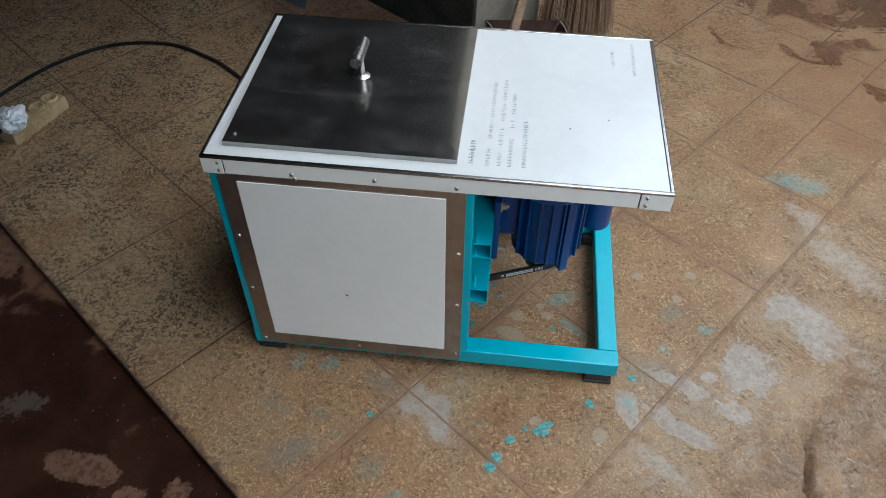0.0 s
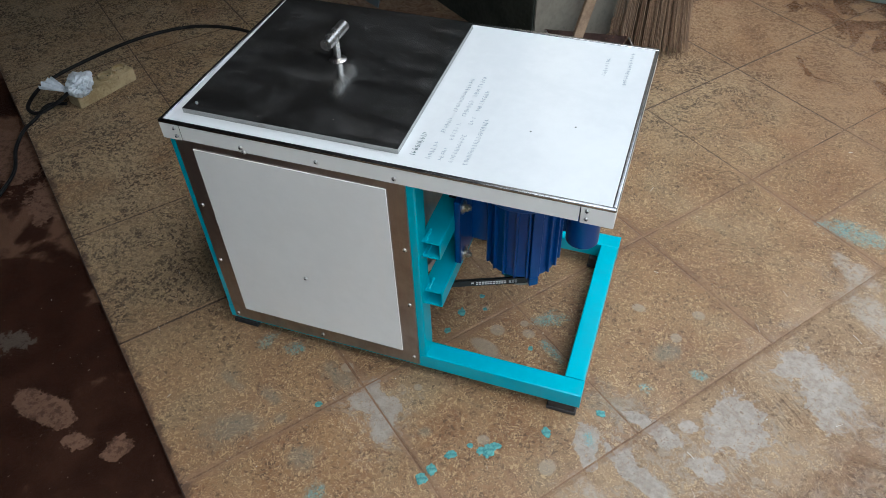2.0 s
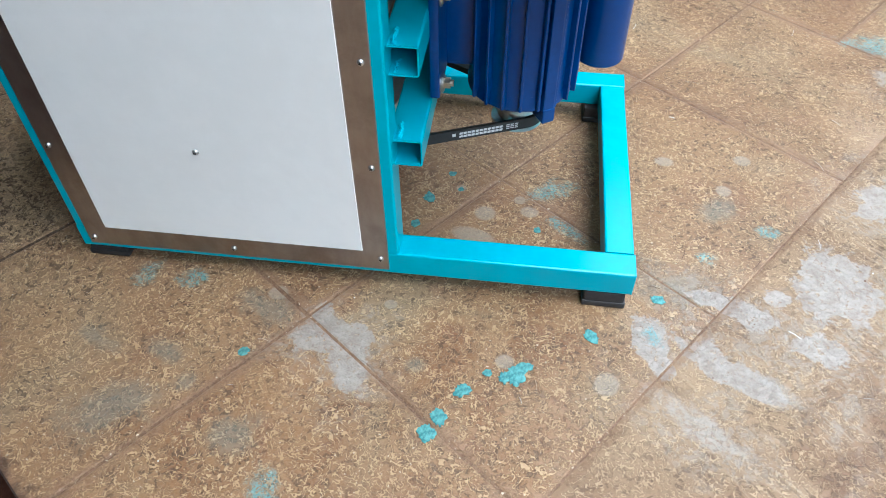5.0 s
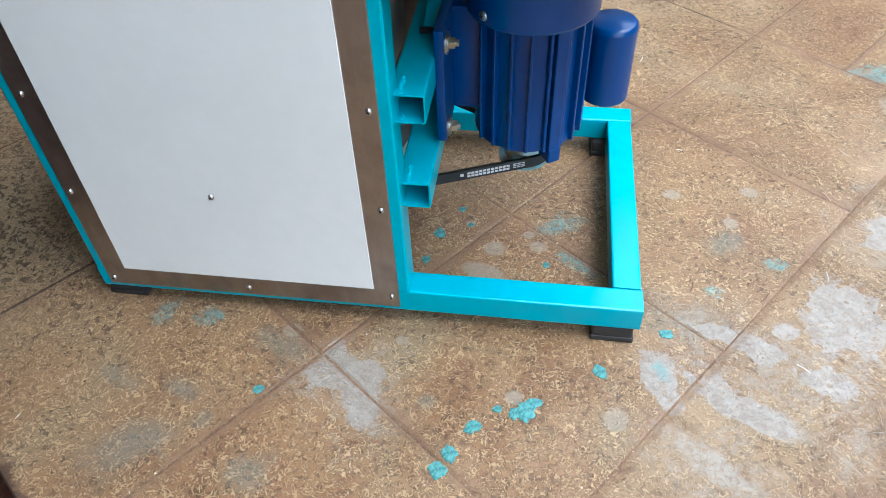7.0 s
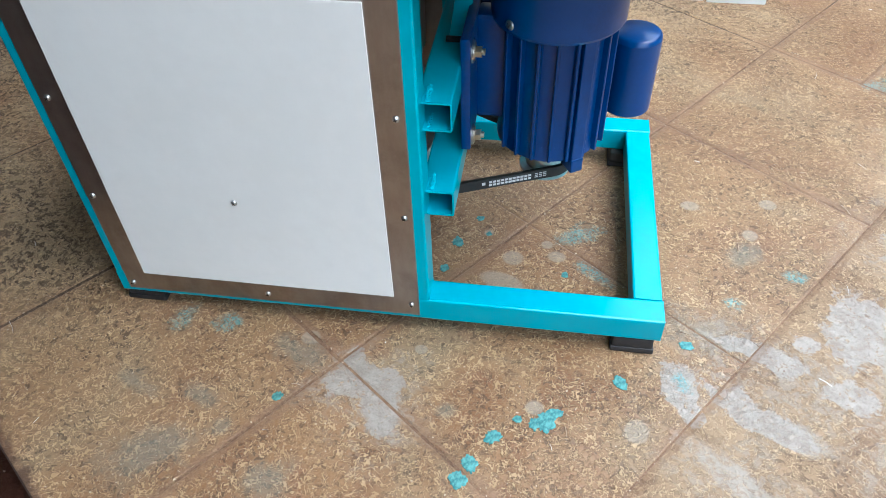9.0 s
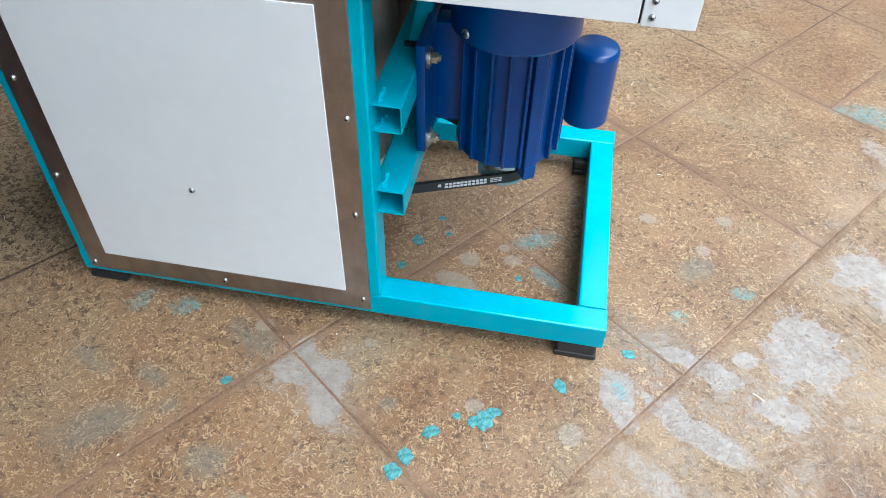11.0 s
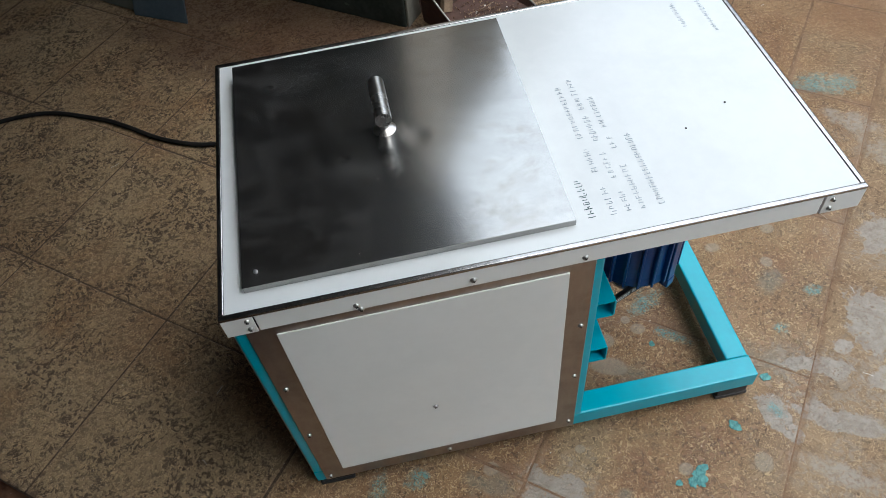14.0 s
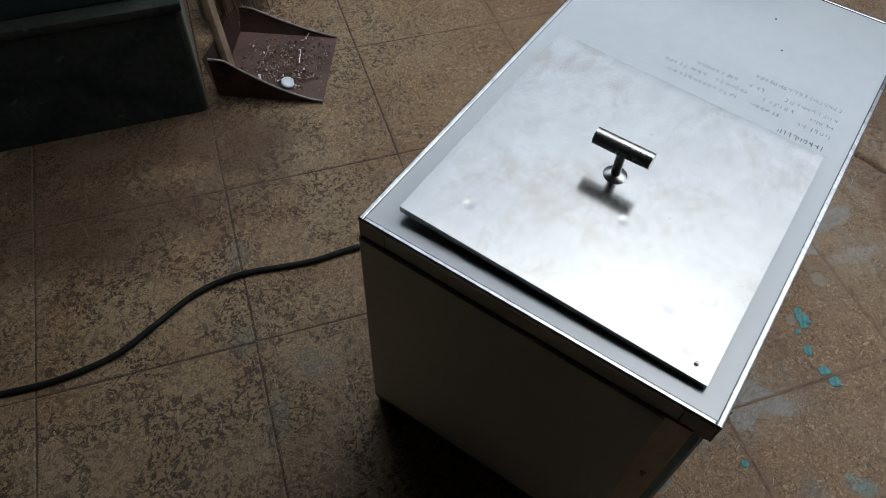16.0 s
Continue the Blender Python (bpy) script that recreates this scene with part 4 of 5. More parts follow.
# motor
AX, AY = 0.610, 0.199
motor = part("motor", lathe(bmesh.new(), [(0.030, 0.222), (0.050, 0.224), (0.062, 0.232), (0.0685, 0.238), (0.0685, 0.404), (0.02, 0.406)], 40, Matrix.Translation((AX, AY, 0))), M_BLUE, machine, "dark blue ribbed electric motor")
for k in range(20):
    a = 2 * math.pi * k / 20 + 0.06
    if abs(math.atan2(math.sin(a - math.pi), math.cos(a - math.pi))) < 0.62:
        continue
    bm = bmesh.new()
    box(bm, 0.062, 0.0765, -0.0021, 0.0021, 0.220, 0.394, 0.0009, 1)
    bm.transform(Matrix.Translation((AX, AY, 0)) @ Matrix.Rotation(a, 4, "Z"))
    part("cooling_fin", bm, M_BLUE, motor)
bm = bmesh.new()
box(bm, 0.060, 0.0775, -0.0085, 0.0085, 0.218, 0.394, 0.002)
bm.transform(Matrix.Translation((AX, AY, 0)) @ Matrix.Rotation(radians(-58), 4, "Z"))
part("thick_rib", bm, M_BLUE, motor)
part("end_shield", lathe(bmesh.new(), [(0.026, 0.203), (0.050, 0.204), (0.056, 0.206), (0.060, 0.213), (0.070, 0.218), (0.0705, 0.226), (0.0685, 0.236), (0.0685, 0.242), (0.060, 0.244)], 36, Matrix.Translation((AX, AY, 0))), M_BLUE, motor)
for a in (-58, 48):
    bm = bmesh.new()
    box(bm, 0.052, 0.079, -0.009, 0.009, 0.201, 0.222, 0.002)
    bm.transform(Matrix.Translation((AX, AY, 0)) @ Matrix.Rotation(radians(a), 4, "Z"))
    part("lug", bm, M_BLUE, motor)
part("fan_cowl", lathe(bmesh.new(), [(0.070, 0.392), (0.0805, 0.393), (0.0825, 0.397), (0.0825, 0.490), (0.078, 0.500), (0.03, 0.503)], 48, Matrix.Translation((AX, AY, 0))), M_BLUE_SMOOTH, motor, "smooth dark blue fan cowl")
bm = bmesh.new()
box(bm, 0.502, 0.514, 0.100, 0.294, 0.250, 0.405, 0.002)
part("foot_plate", bm, M_BLUE, motor)
for y in (0.188, 0.226):
    bm = bmesh.new()
    box(bm, 0.512, 0.560, y - 0.018, y + 0.018, 0.254, 0.400, 0.006)
    part("foot_web", bm, M_BLUE, motor)


def hex_bolt(parent, p, axis, r, mat, name="bolt"):
    m = Matrix.Translation(p) @ Vector(axis).to_track_quat("Z", "Y").to_matrix().to_4x4()
    bm = bmesh.new()
    rod(bm, (0, 0, 0), (0, 0, 0.0016), r * 1.45, 20)
    rod(bm, (0, 0, 0.0016), (0, 0, 0.009), r, 6)
    rod(bm, (0, 0, 0.009), (0, 0, 0.013), r * 0.55, 10)
    bm.transform(m)
    return part(name, bm, mat, parent, "yellow zinc hexagon bolt")


for y, z in ((0.121, 0.379), (0.121, 0.260)):
    part("washer", rod(bmesh.new(), (0.5138, y, z), (0.5162, y, z), 0.0135, 24), M_SCREW, motor)
    hex_bolt(motor, (0.5160, y, z), (1, 0, 0), 0.0075, M_BRASSY)
screw(motor, Vector((AX - 0.0545, AY - 0.0615, 0.406)), (-0.66, -0.75, 0), 0.0065)
part("capacitor", lathe(bmesh.new(), [(0.0320, 0.218), (0.0335, 0.220), (0.0335, 0.327), (0.0320, 0.3325), (0.0285, 0.3350), (0.002, 0.336)], 32, Matrix.Translation((0.7170, 0.272, 0))), M_BLUE_SMOOTH, motor, "smooth blue capacitor housing")
bm = bmesh.new()
box(bm, 0.655, 0.702, 0.272, 0.298, 0.226, 0.326, 0.004)
part("capacitor_bracket", bm, M_BLUE, motor)
part("pulley", lathe(bmesh.new(), [(0.012, 0.2025), (0.035, 0.202), (0.036, 0.201), (0.036, 0.184), (0.028, 0.179), (0.028, 0.166), (0.036, 0.162), (0.036, 0.157), (0.012, 0.156)], 32, Matrix.Translation((AX, AY, 0))), M_PULLEY, motor, "bright turned aluminium pulley")
SPX, SPY, SPR = 0.262, 0.222, 0.188
part("spindle_pulley", lathe(bmesh.new(), [(0.02, 0.182), (SPR - 0.002, 0.181), (SPR - 0.006, 0.172), (SPR - 0.002, 0.160), (0.02, 0.159)], 40, Matrix.Translation((SPX, SPY, 0))), M_PULLEY, machine)


def belt_outline(r1, r2, n=26):
    d = Vector((SPX - AX, SPY - AY))
    a0, off = math.atan2(d.y, d.x), math.acos((r1 - r2) / d.length)
    pts = []
    for k in range(n):
        a = a0 + off + (2 * math.pi - 2 * off) * k / (n - 1)
        pts.append((AX + r1 * math.cos(a), AY + r1 * math.sin(a)))
    for k in range(n):
        a = a0 - off + 2 * off * k / (n - 1)
        pts.append((SPX + r2 * math.cos(a), SPY + r2 * math.sin(a)))
    return pts


bm = bmesh.new()
outs = [[bm.verts.new((x, y, z)) for x, y in belt_outline(0.0375 - k, SPR + 0.002 - k)] for z, k in ((0.1645, 0.0), (0.1805, 0.0), (0.177, 0.009), (0.168, 0.009))]
for a, b in zip(outs, outs[1:] + outs[:1]):
    for k in range(len(a)):
        bm.faces.new((a[k], a[(k + 1) % len(a)], b[(k + 1) % len(a)], b[k]))
bmesh.ops.recalc_face_normals(bm, faces=bm.faces)
belt = part("drive_belt", bm, M_BELT, machine, "black rubber drive belt with pale print")
line = belt_outline(0.0375, SPR + 0.002)
pa, pb = Vector((*line[25], 0)), Vector((*line[26], 0))
if pa.y > AY:
    pa, pb = Vector((*line[0], 0)), Vector((*line[-1], 0))
along = (pb - pa).normalized()
outw = Vector((along.y, -along.x, 0))
outw = outw if outw.y < 0 else -outw
for s, w, z, h in ((0.034, 0.062, 0.1748, 0.0036), (0.034, 0.062, 0.1698, 0.0036), (0.012, 0.018, 0.1758, 0.0018), (0.012, 0.018, 0.1728, 0.0018), (0.012, 0.018, 0.1698, 0.0018), (0.100, 0.006, 0.1735, 0.005)):
    bm = bmesh.new()
    n = max(1, int(w / 0.0056))
    for k in range(n):
        a = pa + along * (s + w * k / n)
        b = pa + along * (s + w * (k + 0.8) / n)
        vs = [bm.verts.new(q + outw * 0.0004 + Vector((0, 0, zz))) for q, zz in ((a, z - h / 2), (b, z - h / 2), (b, z + h / 2), (a, z + h / 2))]
        bm.faces.new(vs)
    part("print_bar", bm, M_PRINT, belt, "pale printed bar", smooth=0)

# ---- lid ----
lid = thing("stainless_lid", "dented brushed stainless lid with tube handle", "lid", pose(0, 0, 0, 0, TILT, 0) @ Matrix.Translation((0, 0, SZ + 0.0003)))
LX0, LX1, LY0, LY1 = 0.033, 0.4345, 0.030, 0.431


def lid_plate():
    """A thin folded sheet, a little bowed, with its rim turned down."""
    bm = bmesh.new()
    n = 40
    rows = []
    for j in range(n + 1):
        row = []
        for i in range(n + 1):
            x, y = LX0 + (LX1 - LX0) * i / n, LY0 + (LY1 - LY0) * j / n
            e = min(x - LX0, LX1 - x, y - LY0, LY1 - y)
            z = 0.0100 + 0.011 * j / n - 0.0004 * math.exp(-e / 0.0025) + 0.0022 * math.sin(math.pi * i / n) * math.sin(math.pi * j / n) + 0.00008 * noise.noise(Vector((x * 6, y * 3, 2.0)))
            row.append(bm.verts.new((x, y, z)))
        rows.append(row)
    for r0, r1 in zip(rows, rows[1:]):
        for k in range(n):
            bm.faces.new((r0[k], r0[k + 1], r1[k + 1], r1[k]))
    rim = rows[0] + [r[-1] for r in rows[1:]] + rows[-1][-2::-1] + [r[0] for r in rows[-2:0:-1]]
    low = [bm.verts.new((v.co.x, v.co.y, max(0.0, v.co.z - 0.0098))) for v in rim]
    for k in range(len(rim)):
        j = (k + 1) % len(rim)
        bm.faces.new((rim[j], rim[k], low[k], low[j]))
    bmesh.ops.recalc_face_normals(bm, faces=bm.faces)
    if rows[n // 2][n // 2].normal.z < 0:
        bmesh.ops.reverse_faces(bm, faces=bm.faces)
    bmesh.ops.solidify(bm, geom=bm.faces[:], thickness=0.0009)
    return bm


part("lid_plate", lid_plate(), M_LID, lid, smooth=50)
HX, HY, HZ = 0.234, 0.241, 0.0055
handle = part("handle", rod(bmesh.new(), (HX, HY - 0.038, 0.061 + HZ), (HX, HY + 0.038, 0.061 + HZ), 0.0108, 24), M_HANDLE, lid, "polished stainless tube grip")
bm = bmesh.new()
rod(bm, (HX, HY, 0.0125), (HX, HY, 0.054 + HZ), 0.0062, 18)
lathe(bm, [(0.016, 0.0136), (0.0125, 0.0158), (0.007, 0.0175)], 20, Matrix.Translation((HX, HY, HZ - 0.001)))
part("handle_stem", bm, M_HANDLE, handle)
for x, y in ((0.050, 0.050),):
    part("rivet", lathe(bmesh.new(), [(0.003, 0.0095), (0.0024, 0.0125), (0.0005, 0.0132)], 12, Matrix.Translation((x, y, 0))), M_SCREW, lid)

# ---- power strip, plug and cords ----
strip = thing("power_strip", "grimy cream power strip with two round sockets", "power strip", Matrix.Translation((-0.860, 0.702, 0)) @ Matrix.Rotation(radians(73), 4, "Z"))
part("case", box(bmesh.new(), -0.112, 0.092, -0.030, 0.030, 0.0, 0.042, 0.004), M_STRIP, strip)
for x in (0.008, 0.060):
    ring = part("socket", lathe(bmesh.new(), [(0.0195, 0.032), (0.0195, 0.034), (0.0185, 0.049), (0.0215, 0.050), (0.0235, 0.046), (0.0240, 0.0385)], 28, Matrix.Translation((x, 0, 0))), M_STRIP, strip)
    bm = bmesh.new()
    rod(bm, (x, 0, 0.0402), (x, 0, 0.0412), 0.0185, 24)
    for s in (-0.0095, 0.0095):
        rod(bm, (x + s, 0.0, 0.0412), (x + s, 0.0, 0.0420), 0.0028, 10)
    part("contact_well", bm, M_HOLE, ring, "dark socket well")

bag = thing("plastic_bag", "crumpled white plastic bag knotted round the plug", "bag", Matrix.Translation((-0.868, 0.614, 0.040)))
bm = bmesh.new()
bmesh.ops.create_icosphere(bm, subdivisions=4, radius=1.0)
for v in bm.verts:
    c = v.co.normalized()
    # a loose pouch drawn to peaks, creased by sharp folds
    fold = abs(noise.noise(c * 2.1 + Vector((4, 1, 2)))) + 0.6 * abs(noise.noise(c * 4.7 + Vector((1, 7, 3)))) + 0.3 * abs(noise.noise(c * 10.0))
    peak = max(0.0, c.dot(Vector((0.35, 0.55, 0.75)).normalized())) ** 8 + 0.8 * max(0.0, c.dot(Vector((-0.6, 0.4, 0.6)).normalized())) ** 10
    k = 1.02 - 0.38 * fold + 0.45 * peak
    v.co = Vector((c.x * 0.042 * k, c.y * 0.046 * k, c.z * 0.034 * k + 0.026))
part("pouch", bm, M_BAG, bag, smooth=28)
bm = bmesh.new()
rings = []
for j in range(11):
    t = j / 10
    wide, flat = 0.006 + 0.022 * t ** 0.8, 0.005 + 0.004 * t
    rings.append([bm.verts.new((-0.036 - 0.062 * t - 0.006 * t * abs(math.sin(2.5 * a)), -0.020 - 0.004 * t + wide * math.cos(a), 0.016 + 0.016 * t + flat * math.sin(a) + 0.004 * t * math.sin(7 * a))) for a in (2 * math.pi * k / 44 for k in range(44))])
for a, b in zip(rings, rings[1:]):
    for k in range(44):
        bm.faces.new((a[k], a[(k + 1) % 44], b[(k + 1) % 44], b[k]))
part("pleated_tail", bm, M_BAG, bag, smooth=35)
bm = bmesh.new()
bmesh.ops.create_icosphere(bm, subdivisions=2, radius=0.011, matrix=Matrix.Translation((-0.035, -0.020, 0.017)))
part("knot", bm, M_BAG, bag)

cord = [(0.36, 0.476, 0.10), (0.35, 0.53, 0.035), (0.31, 0.64, 0.006), (0.262, 0.705, 0.006), (0.165, 0.770, 0.006), (0.064, 0.859, 0.006), (-0.02, 0.900, 0.006), (-0.12, 0.912, 0.006), (-0.209, 0.924, 0.006), (-0.307, 0.972, 0.006),
        (-0.40, 1.045, 0.006), (-0.477, 1.095, 0.006), (-0.633, 1.155, 0.006), (-0.816, 1.122, 0.006), (-0.950, 0.990, 0.006), (-1.035, 0.80, 0.006), (-1.065, 0.66, 0.006), (-1.03, 0.545, 0.006), (-0.965, 0.515, 0.012), (-0.915, 0.555, 0.035), (-0.885, 0.585, 0.060)]
tagged(part("extension_cable", path_tube(bmesh.new(), smooth_line(cord, 8), 0.0058, 10), M_CABLE, smooth=80), "black power cord snaking over the floor", "cable")
cord = [(-0.965, 0.560, 0.012), (-0.960, 0.498, 0.006), (-0.951, 0.435, 0.006), (-0.911, 0.357, 0.006), (-0.844, 0.275, 0.006), (-0.812, 0.184, 0.006), (-0.764, -0.003, 0.006), (-0.716, -0.289, 0.006)]
cord = [(-0.905, 0.575, 0.020)] + cord
tagged(part("supply_cable", path_tube(bmesh.new(), smooth_line(cord, 8), 0.0052, 10), M_CABLE, smooth=80), "black supply cord of the power strip", "cable")

# ---- dustpan with litter ----
PAN = Matrix.Translation((0.655, 1.115, 0.0015)) @ Matrix.Rotation(radians(31), 4, "Z")      # at the middle of the front lip, x along it
pan = thing("dustpan", "rusty sheet iron dustpan with wooden handle", "dustpan", PAN)


def pan_sheet(name, low, high, n=12, thick=0.0018):
    """One folded-up sheet of the pan between a lower and an upper line, with thickness."""
    bm = bmesh.new()
    lo, hi = ([bm.verts.new(line(k / n)) for k in range(n + 1)] for line in (low, high))
    bmesh.ops.solidify(bm, geom=[bm.faces.new((lo[k], lo[k + 1], hi[k + 1], hi[k])) for k in range(n)], thickness=thick)
    bmesh.ops.recalc_face_normals(bm, faces=bm.faces)
    return part(name, bm, M_PAN, pan)


PW, PD, PH = 0.122, 0.255, 0.115


def pan_rise(s):
    return 0.004 + PH * min(1.0, s * 1.15) ** 1.5


part("pan_floor", box(bmesh.new(), -PW, PW, 0.0, PD, 0.0002, 0.0024, 0.0005, 1), M_PAN, pan)
pan_sheet("side_wall", lambda s: (-PW, PD * s, 0.002), lambda s: (-PW - 0.012 * s, PD * s, pan_rise(s)))
pan_sheet("side_wall", lambda s: (PW, PD * s, 0.002), lambda s: (PW + 0.030 * s, PD * s, 0.003 + pan_rise(s) * 0.45))
pan_sheet("back_wall", lambda s: (-PW + 2 * PW * s, PD, 0.002), lambda s: ((-PW - 0.012) + (2 * PW + 0.042) * s, PD + 0.012, pan_rise(1.0) * (1 - 0.55 * s) + 0.003 * s))
rim = [(-0.122 - 0.012 * s, 0.255 * s, 0.005 + 0.115 * min(1.0, s * 1.15) ** 1.5) for s in (k / 14 for k in range(15))]
part("rim", path_tube(bmesh.new(), rim, 0.0026, 6), M_PAN_RIM, pan, "worn bare metal rim")
rim = [(0.122 + 0.030 * s, 0.255 * s, 0.006 + 0.45 * 0.115 * min(1.0, s * 1.15) ** 1.5) for s in (k / 14 for k in range(15))]
part("rim", path_tube(bmesh.new(), rim, 0.0026, 6), M_PAN_RIM, pan, "worn bare metal rim")
bm = bmesh.new()
box(bm, -0.016, 0.016, -0.009, 0.009, 0.0, 0.62, 0.003)
bm.transform(Matrix.Translation((-0.055, 0.235, 0.006)) @ Matrix.Rotation(radians(-14), 4, "X") @ Matrix.Rotation(radians(20), 4, "Y"))
part("wooden_handle", bm, M_WOOD, pan, "flat weathered wooden handle")

rng = random.Random(4)
bm = bmesh.new()
for k in range(620):
    x, y = rng.gauss(0.005, 0.055), 0.105 + rng.gauss(0, 0.055)
    if abs(x) > 0.11 or not 0.01 < y < 0.24:
        continue
    s = rng.uniform(0.0012, 0.0042)
    m = PAN @ Matrix.Translation((x, y, 0.0045 + s * 0.4)) @ Euler((rng.random() * 6, rng.random() * 6, rng.random() * 6)).to_matrix().to_4x4()
    bmesh.ops.create_cube(bm, size=s, matrix=m @ Matrix.Diagonal((rng.uniform(0.6, 2.2), 1, rng.uniform(0.3, 0.8), 1)))
for k in range(9):
    a = rng.random() * 3.1
    c = Vector((rng.gauss(-0.02, 0.05), 0.10 + rng.gauss(0, 0.04), 0.008))
    d = Vector((math.cos(a), math.sin(a), 0)) * rng.uniform(0.02, 0.05)
    pts = [PAN @ (c + d * t + Vector((0.012 * math.sin(3 * t + k), 0, 0.003 * abs(t)))) for t in (-1, -0.5, 0, 0.5, 1)]
    path_tube(bm, smooth_line(pts, 3), 0.0012, 5)
tagged(part("dust_litter", bm, M_LITTER, smooth=0), "swept crumbs, threads and scraps in the dustpan", "litter", kind="stuff")
bm = bmesh.new()
lathe(bm, [(0.015, 0.0), (0.0165, 0.001), (0.0165, 0.005), (0.014, 0.007), (0.010, 0.0062), (0.0005, 0.006)], 28, PAN @ Matrix.Translation((-0.070, 0.095, 0.007)) @ pose(0, 0, 0, 12, -8, 0))
tagged(part("bottle_cap", bm, M_BAG), "white bottle cap lying in the dustpan", "cap")
for x, y, a in ((-0.060, 0.165, 20), (-0.085, 0.215, 30)):
    bm = bmesh.new()
    box(bm, -0.017, 0.017, -0.003, 0.003, 0, 0.0012)
    bm.transform(PAN @ Matrix.Translation((x, y, 0.0062)) @ Matrix.Rotation(radians(a), 4, "Z"))
    tagged(part("paper_scrap", bm, M_BAG), "narrow white paper scrap in the dustpan", "paper", group="scraps in the dustpan")

# ---- broom of palm ribs ----
broom = thing("palm_rib_broom", "besom of brown palm ribs standing on its tips", "broom", Matrix.Translation((0.715, 1.470, 0)))
bm = bmesh.new()
rng = random.Random(7)
for k in range(340):
    a, r = rng.random() * 2 * math.pi, math.sqrt(rng.random())
    foot = Vector((0.135 * r * math.cos(a), 0.075 * r * math.sin(a), rng.uniform(0.001, 0.03)))
    topp = Vector((-0.02 + 0.030 * r * math.cos(a), 0.10 + 0.030 * r * math.sin(a), 0.72))
    mid = foot.lerp(topp, 0.5) + Vector((0.016 * r * math.cos(a), 0.012 * r * math.sin(a), 0))
    pts = [foot.lerp(mid, t).lerp(mid.lerp(topp, t), t) for t in (0, 0.35, 0.7, 1)]
    path_tube(bm, pts, rng.uniform(0.0010, 0.0017), 4)
part("bristles", bm, M_STRAW, broom, smooth=60)
part("binding", lathe(bmesh.new(), [(0.034, -0.03), (0.038, -0.02), (0.038, 0.02), (0.034, 0.03)], 20, Matrix.Translation((-0.02, 0.10, 0.70))), M_CABLE, broom)

# ---- leaning metal sheets ----
sheet_rows = ((-0.3265, 1.5015, 0.182, -30.6, -18, 0.8), (-0.241, 1.614, 0.140, -31, -15, 0.62), (-0.185, 1.632, 0.090, -31, -15, 0.55))
for x, y, wide, turn, lean, tall in sheet_rows:
    bm = bmesh.new()
    box(bm, -wide / 2, wide / 2, -0.003, 0.003, 0.0, tall, 0.001, 1)
    m = Matrix.Translation((x, y, 0.001)) @ Matrix.Rotation(radians(turn), 4, "Z") @ Matrix.Rotation(radians(lean), 4, "X")
    bm.transform(m)
    tagged(part("metal_sheet", bm, M_SHEET), "blue-grey painted metal sheet leaning on the pillar", "metal sheet", group="leaning metal sheets")

bm = bmesh.new()
box(bm, -0.62, 0.0, 0.0, 0.018, 0.0, 0.85, 0.002, 1)
bm.transform(Matrix.Translation((-0.395, 1.556, 0.001)) @ Matrix.Rotation(radians(-38.6), 4, "Z") @ Matrix.Rotation(radians(-5), 4, "X"))
tagged(part("board", bm, M_BOARD), "grey-green board standing against the wall", "board")

# ---- water barrel ----
barrel = thing("water_barrel", "cloudy green ribbed plastic water barrel", "barrel", Matrix.Translation((1.47, 2.255, -0.006)))
bm = bmesh.new()
seg = 60
prof = [(0.02, 0.0), (0.20, 0.0), (0.222, 0.008), (0.228, 0.03), (0.245, 0.30), (0.255, 0.46), (0.262, 0.462), (0.262, 0.485), (0.248, 0.485), (0.240, 0.30), (0.222, 0.02), (0.02, 0.015)]
lathe(bm, prof, seg)
for v in bm.verts:
    if 0.02 < v.co.z < 0.45 and v.co.xy.length > 0.215:
        k = round(math.atan2(v.co.y, v.co.x) / (2 * math.pi) * seg) % seg
        if k % 5 == 0:
            v.co.xy *= 1.022
part("body", bm, M_BUCKET, barrel, smooth=25)
part("rim", lathe(bmesh.new(), [(0.252, 0.470), (0.268, 0.472), (0.268, 0.488), (0.252, 0.490), (0.252, 0.470)], 48), M_BUCKET, barrel)

# ---- bicycle wheel and fork ----
WR = 0.345
bike = thing("bicycle", "bicycle front wheel with black knobbly tyre", "bicycle", Matrix.Translation((1.835, 1.900, WR - 0.006)) @ Matrix.Rotation(radians(-4), 4, "Z") @ Matrix.Rotation(radians(5), 4, "X"))


def torus(bm, big, small, seg=96, ring=14, squash=1.0):
    rows = []
    for j in range(seg):
        a = 2 * math.pi * j / seg
        row = []
        for k in range(ring):
            b = 2 * math.pi * k / ring
            r = big + small * math.cos(b)
            row.append(bm.verts.new((r * math.cos(a), small * squash * math.sin(b), r * math.sin(a))))
        rows.append(row)
    for j in range(seg):
        for k in range(ring):
            bm.faces.new((rows[j][k], rows[j][(k + 1) % ring], rows[(j + 1) % seg][(k + 1) % ring], rows[(j + 1) % seg][k]))
    bmesh.ops.recalc_face_normals(bm, faces=bm.faces)
    return bm


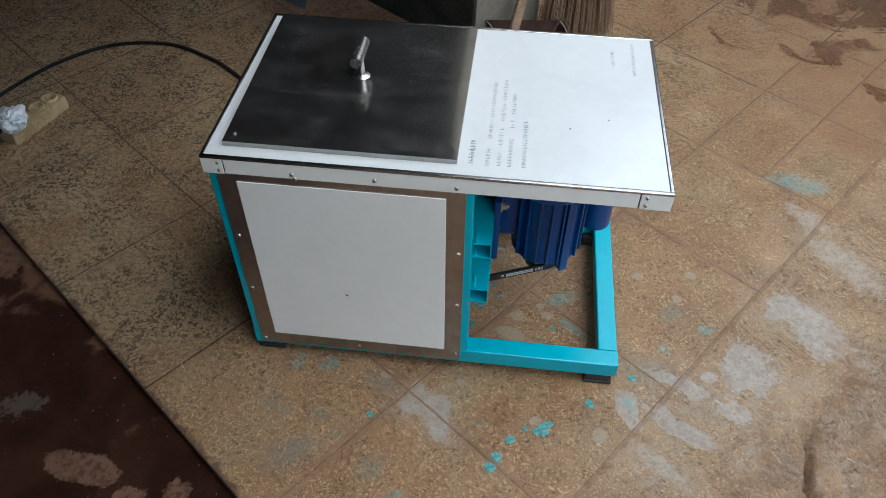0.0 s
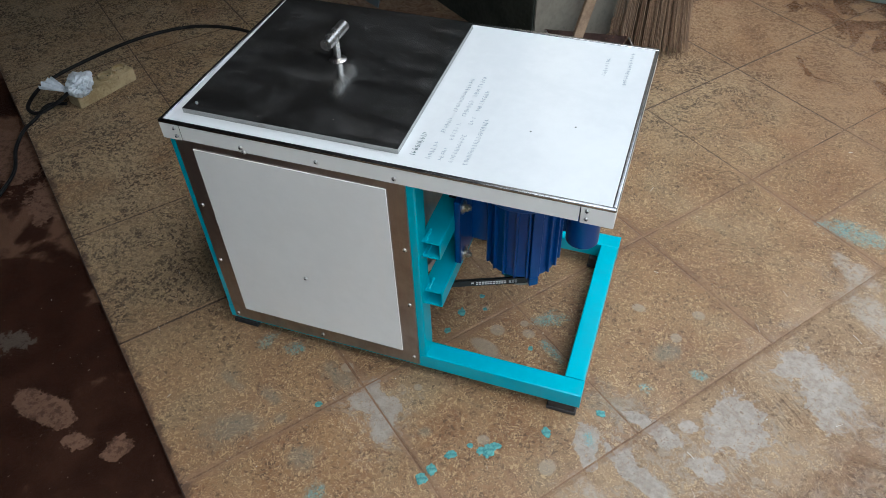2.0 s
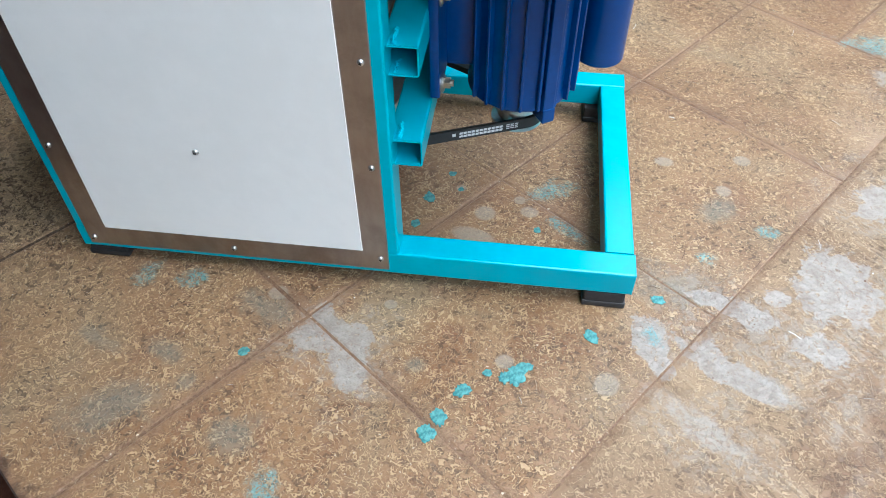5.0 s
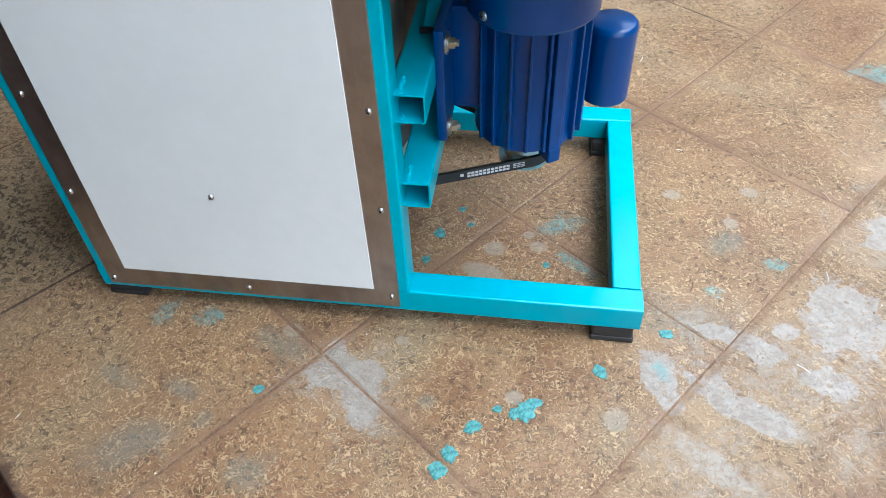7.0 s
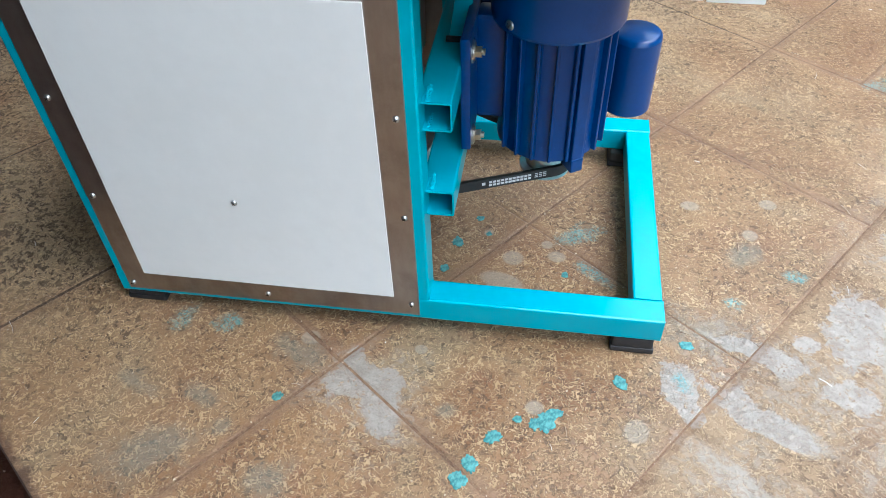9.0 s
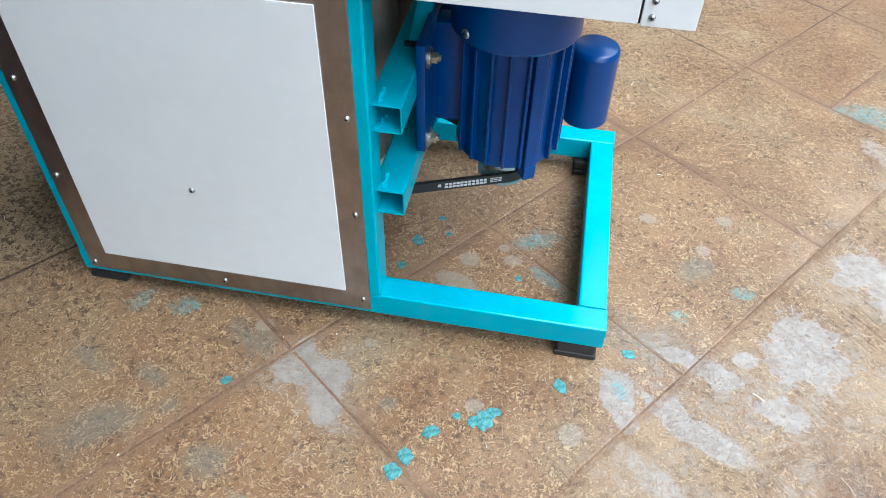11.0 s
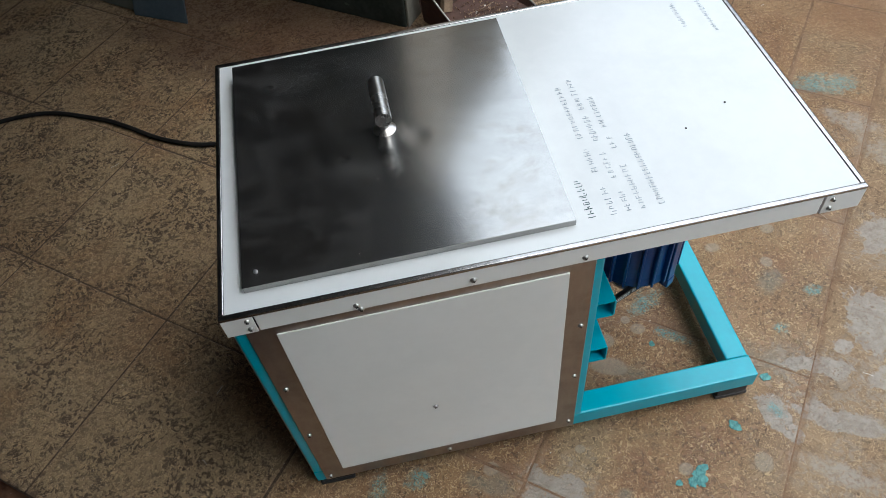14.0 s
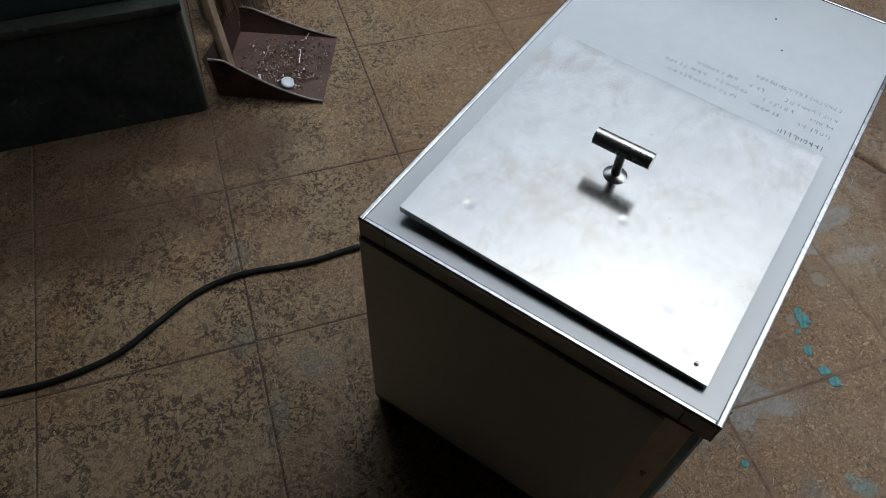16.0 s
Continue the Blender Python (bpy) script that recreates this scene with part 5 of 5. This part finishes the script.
wheel = part("wheel", torus(bmesh.new(), WR - 0.062, 0.012, 96, 8, 1.1), M_RIM, bike, "black alloy rim", smooth=60)
bm = torus(bmesh.new(), WR - 0.032, 0.029, 96, 16)
for j in range(96):
    for s in (-0.55, -0.2, 0.2, 0.55):
        a = 2 * math.pi * (j + (0.5 if abs(s) > 0.3 else 0)) / 96
        r = WR - 0.032 + 0.029 * math.cos(s)
        bmesh.ops.create_cube(bm, size=1, matrix=Matrix.Rotation(-a, 4, "Y") @ Matrix.Translation((r, 0.029 * math.sin(s), 0)) @ Matrix.Rotation(s, 4, "Z") @ Matrix.Diagonal((0.007, 0.007, 0.011, 1)))
tyre = part("tyre", bm, M_TYRE, wheel, "black knobbly bicycle tyre", smooth=50)
for k in range(6):
    bm = bmesh.new()
    a = radians(264 - 5.2 * k)
    box(bm, -0.0075, 0.0075, -0.0006, 0.0006, -0.009, 0.009)
    bm.transform(Matrix.Rotation(-a, 4, "Y") @ Matrix.Translation((WR - 0.050, -0.0245, 0)) @ Matrix.Rotation(radians(-35), 4, "Z"))
    part("print_bar", bm, M_PRINT, tyre, "white printed bar")
part("hub", rod(bmesh.new(), (0, -0.045, 0), (0, 0.045, 0), 0.018, 20), M_RIM, wheel)
for k in range(28):
    a = 2 * math.pi * k / 28
    b = a + (0.5 if k % 4 < 2 else -0.5)
    s = -0.035 if k % 2 else 0.035
    part("spoke", rod(bmesh.new(), (0.017 * math.cos(b), s, 0.017 * math.sin(b)), ((WR - 0.07) * math.cos(a), 0, (WR - 0.07) * math.sin(a)), 0.0011, 6), M_SPOKE, wheel)
for s in (-0.055, 0.055):
    part("fork_leg", rod(bmesh.new(), (0, s, 0.0), (0.10, s, 0.42), 0.015, 14), M_RIM, bike)

# ---- paint splashes ----
rng = random.Random(11)
SPLASHES = ((0.640, -0.121, 0.019, 0.013), (0.652, -0.108, 0.010, 0.008), (0.625, -0.128, 0.012, 0.007), (0.574, -0.154, 0.0125, 0.0105), (0.548, -0.195, 0.0135, 0.011), (0.537, -0.219, 0.012, 0.014), (0.282, -0.133, 0.009, 0.0075), (0.737, -0.049, 0.013, 0.0105),
            (0.829, 0.028, 0.012, 0.009), (0.483, 0.191, 0.013, 0.010), (0.513, 0.251, 0.008, 0.006), (0.656, 0.141, 0.008, 0.006), (0.603, -0.124, 0.007, 0.0065), (0.531, 0.216, 0.005, 0.005), (0.47, 0.13, 0.010, 0.007))
for x, y, a, b in SPLASHES:
    bm = bmesh.new()
    turn, ph = rng.random() * 3.1, rng.random() * 50
    rings = []
    for s, z in ((1.0, 0.0002), (0.96, 0.0009), (0.7, 0.0013)):
        ring = []
        for k in range(40):
            t = 2 * math.pi * k / 40
            w = 1 + 0.40 * noise.noise(Vector((math.cos(t) * 1.3 + ph, math.sin(t) * 1.3, 0))) + 0.35 * noise.noise(Vector((math.cos(t) * 5 + ph, math.sin(t) * 5, 3)))
            q = Vector((0.87 * a * s * w * math.cos(t), 0.87 * b * s * w * math.sin(t), z))
            q.rotate(Euler((0, 0, turn)))
            ring.append(bm.verts.new(q))
        rings.append(ring)
    for r0, r1 in zip(rings, rings[1:]):
        for k in range(40):
            bm.faces.new((r0[k], r0[(k + 1) % 40], r1[(k + 1) % 40], r1[k]))
    bm.faces.new(rings[-1])
    ob = tagged(part("paint_splash", bm, M_SPLASH), "dried turquoise paint splash on the tiles", "paint", group="paint splashes on the floor")
    ob.location = (x, y, 0.0)

# ---- straw and crumbs on the floor ----
bm = bmesh.new()
rng = random.Random(21)
for k in range(320):
    x, y = rng.uniform(0.75, 1.7), rng.uniform(-0.45, 1.2)
    if k % 3 == 0:
        x, y = rng.uniform(-0.6, 1.0), rng.uniform(-0.35, 1.3)
    if -0.03 < x < 0.82 and -0.02 < y < 0.50:
        continue
    a, l = rng.random() * 3.14, rng.uniform(0.003, 0.013)
    if (Vector((x, y, 0)) - ORIGIN).dot(V) < -2.9 * T:
        continue
    d = Vector((math.cos(a), math.sin(a), 0)) * l
    c = Vector((x, y, 0.0012))
    path_tube(bm, [c - d, c + Vector((0.1 * d.y, -0.1 * d.x, 0.0004)), c + d], rng.uniform(0.0004, 0.0007), 4)
for k in range(160):
    x, y, s = rng.uniform(-0.9, 1.8), rng.uniform(-0.7, 1.5), rng.uniform(0.0006, 0.0020)
    if -0.03 < x < 0.82 and -0.02 < y < 0.50:
        continue
    bmesh.ops.create_icosphere(bm, subdivisions=1, radius=s, matrix=Matrix.Translation((x, y, s * 0.5)) @ Matrix.Diagonal((1, rng.uniform(0.6, 1.4), 0.7, 1)))
tagged(part("floor_litter", bm, M_LITTER, smooth=50), "straw ends and crumbs strewn over the floor", "litter", kind="stuff")

# ---- floor tiles ----
def tile_mesh(w, d):
    bm = bmesh.new()
    e = 0.0025
    r0 = [bm.verts.new(p) for p in ((0, 0, -0.004), (w, 0, -0.004), (w, d, -0.004), (0, d, -0.004))]
    r1 = [bm.verts.new(p) for p in ((0, 0, -0.0012), (w, 0, -0.0012), (w, d, -0.0012), (0, d, -0.0012))]
    r2 = [bm.verts.new(p) for p in ((e, e, 0), (w - e, e, 0), (w - e, d - e, 0), (e, d - e, 0))]
    for a, b in ((r0, r1), (r1, r2)):
        for k in range(4):
            bm.faces.new((a[k], a[(k + 1) % 4], b[(k + 1) % 4], b[k]))
    bm.faces.new(r2)
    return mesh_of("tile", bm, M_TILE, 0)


GAP = 0.0034
whole = tile_mesh(T - GAP, T - GAP)
half = tile_mesh(T / 2 - GAP, T - GAP)
turn = Matrix.Rotation(TILE_TURN, 4, "Z")
rng = random.Random(3)
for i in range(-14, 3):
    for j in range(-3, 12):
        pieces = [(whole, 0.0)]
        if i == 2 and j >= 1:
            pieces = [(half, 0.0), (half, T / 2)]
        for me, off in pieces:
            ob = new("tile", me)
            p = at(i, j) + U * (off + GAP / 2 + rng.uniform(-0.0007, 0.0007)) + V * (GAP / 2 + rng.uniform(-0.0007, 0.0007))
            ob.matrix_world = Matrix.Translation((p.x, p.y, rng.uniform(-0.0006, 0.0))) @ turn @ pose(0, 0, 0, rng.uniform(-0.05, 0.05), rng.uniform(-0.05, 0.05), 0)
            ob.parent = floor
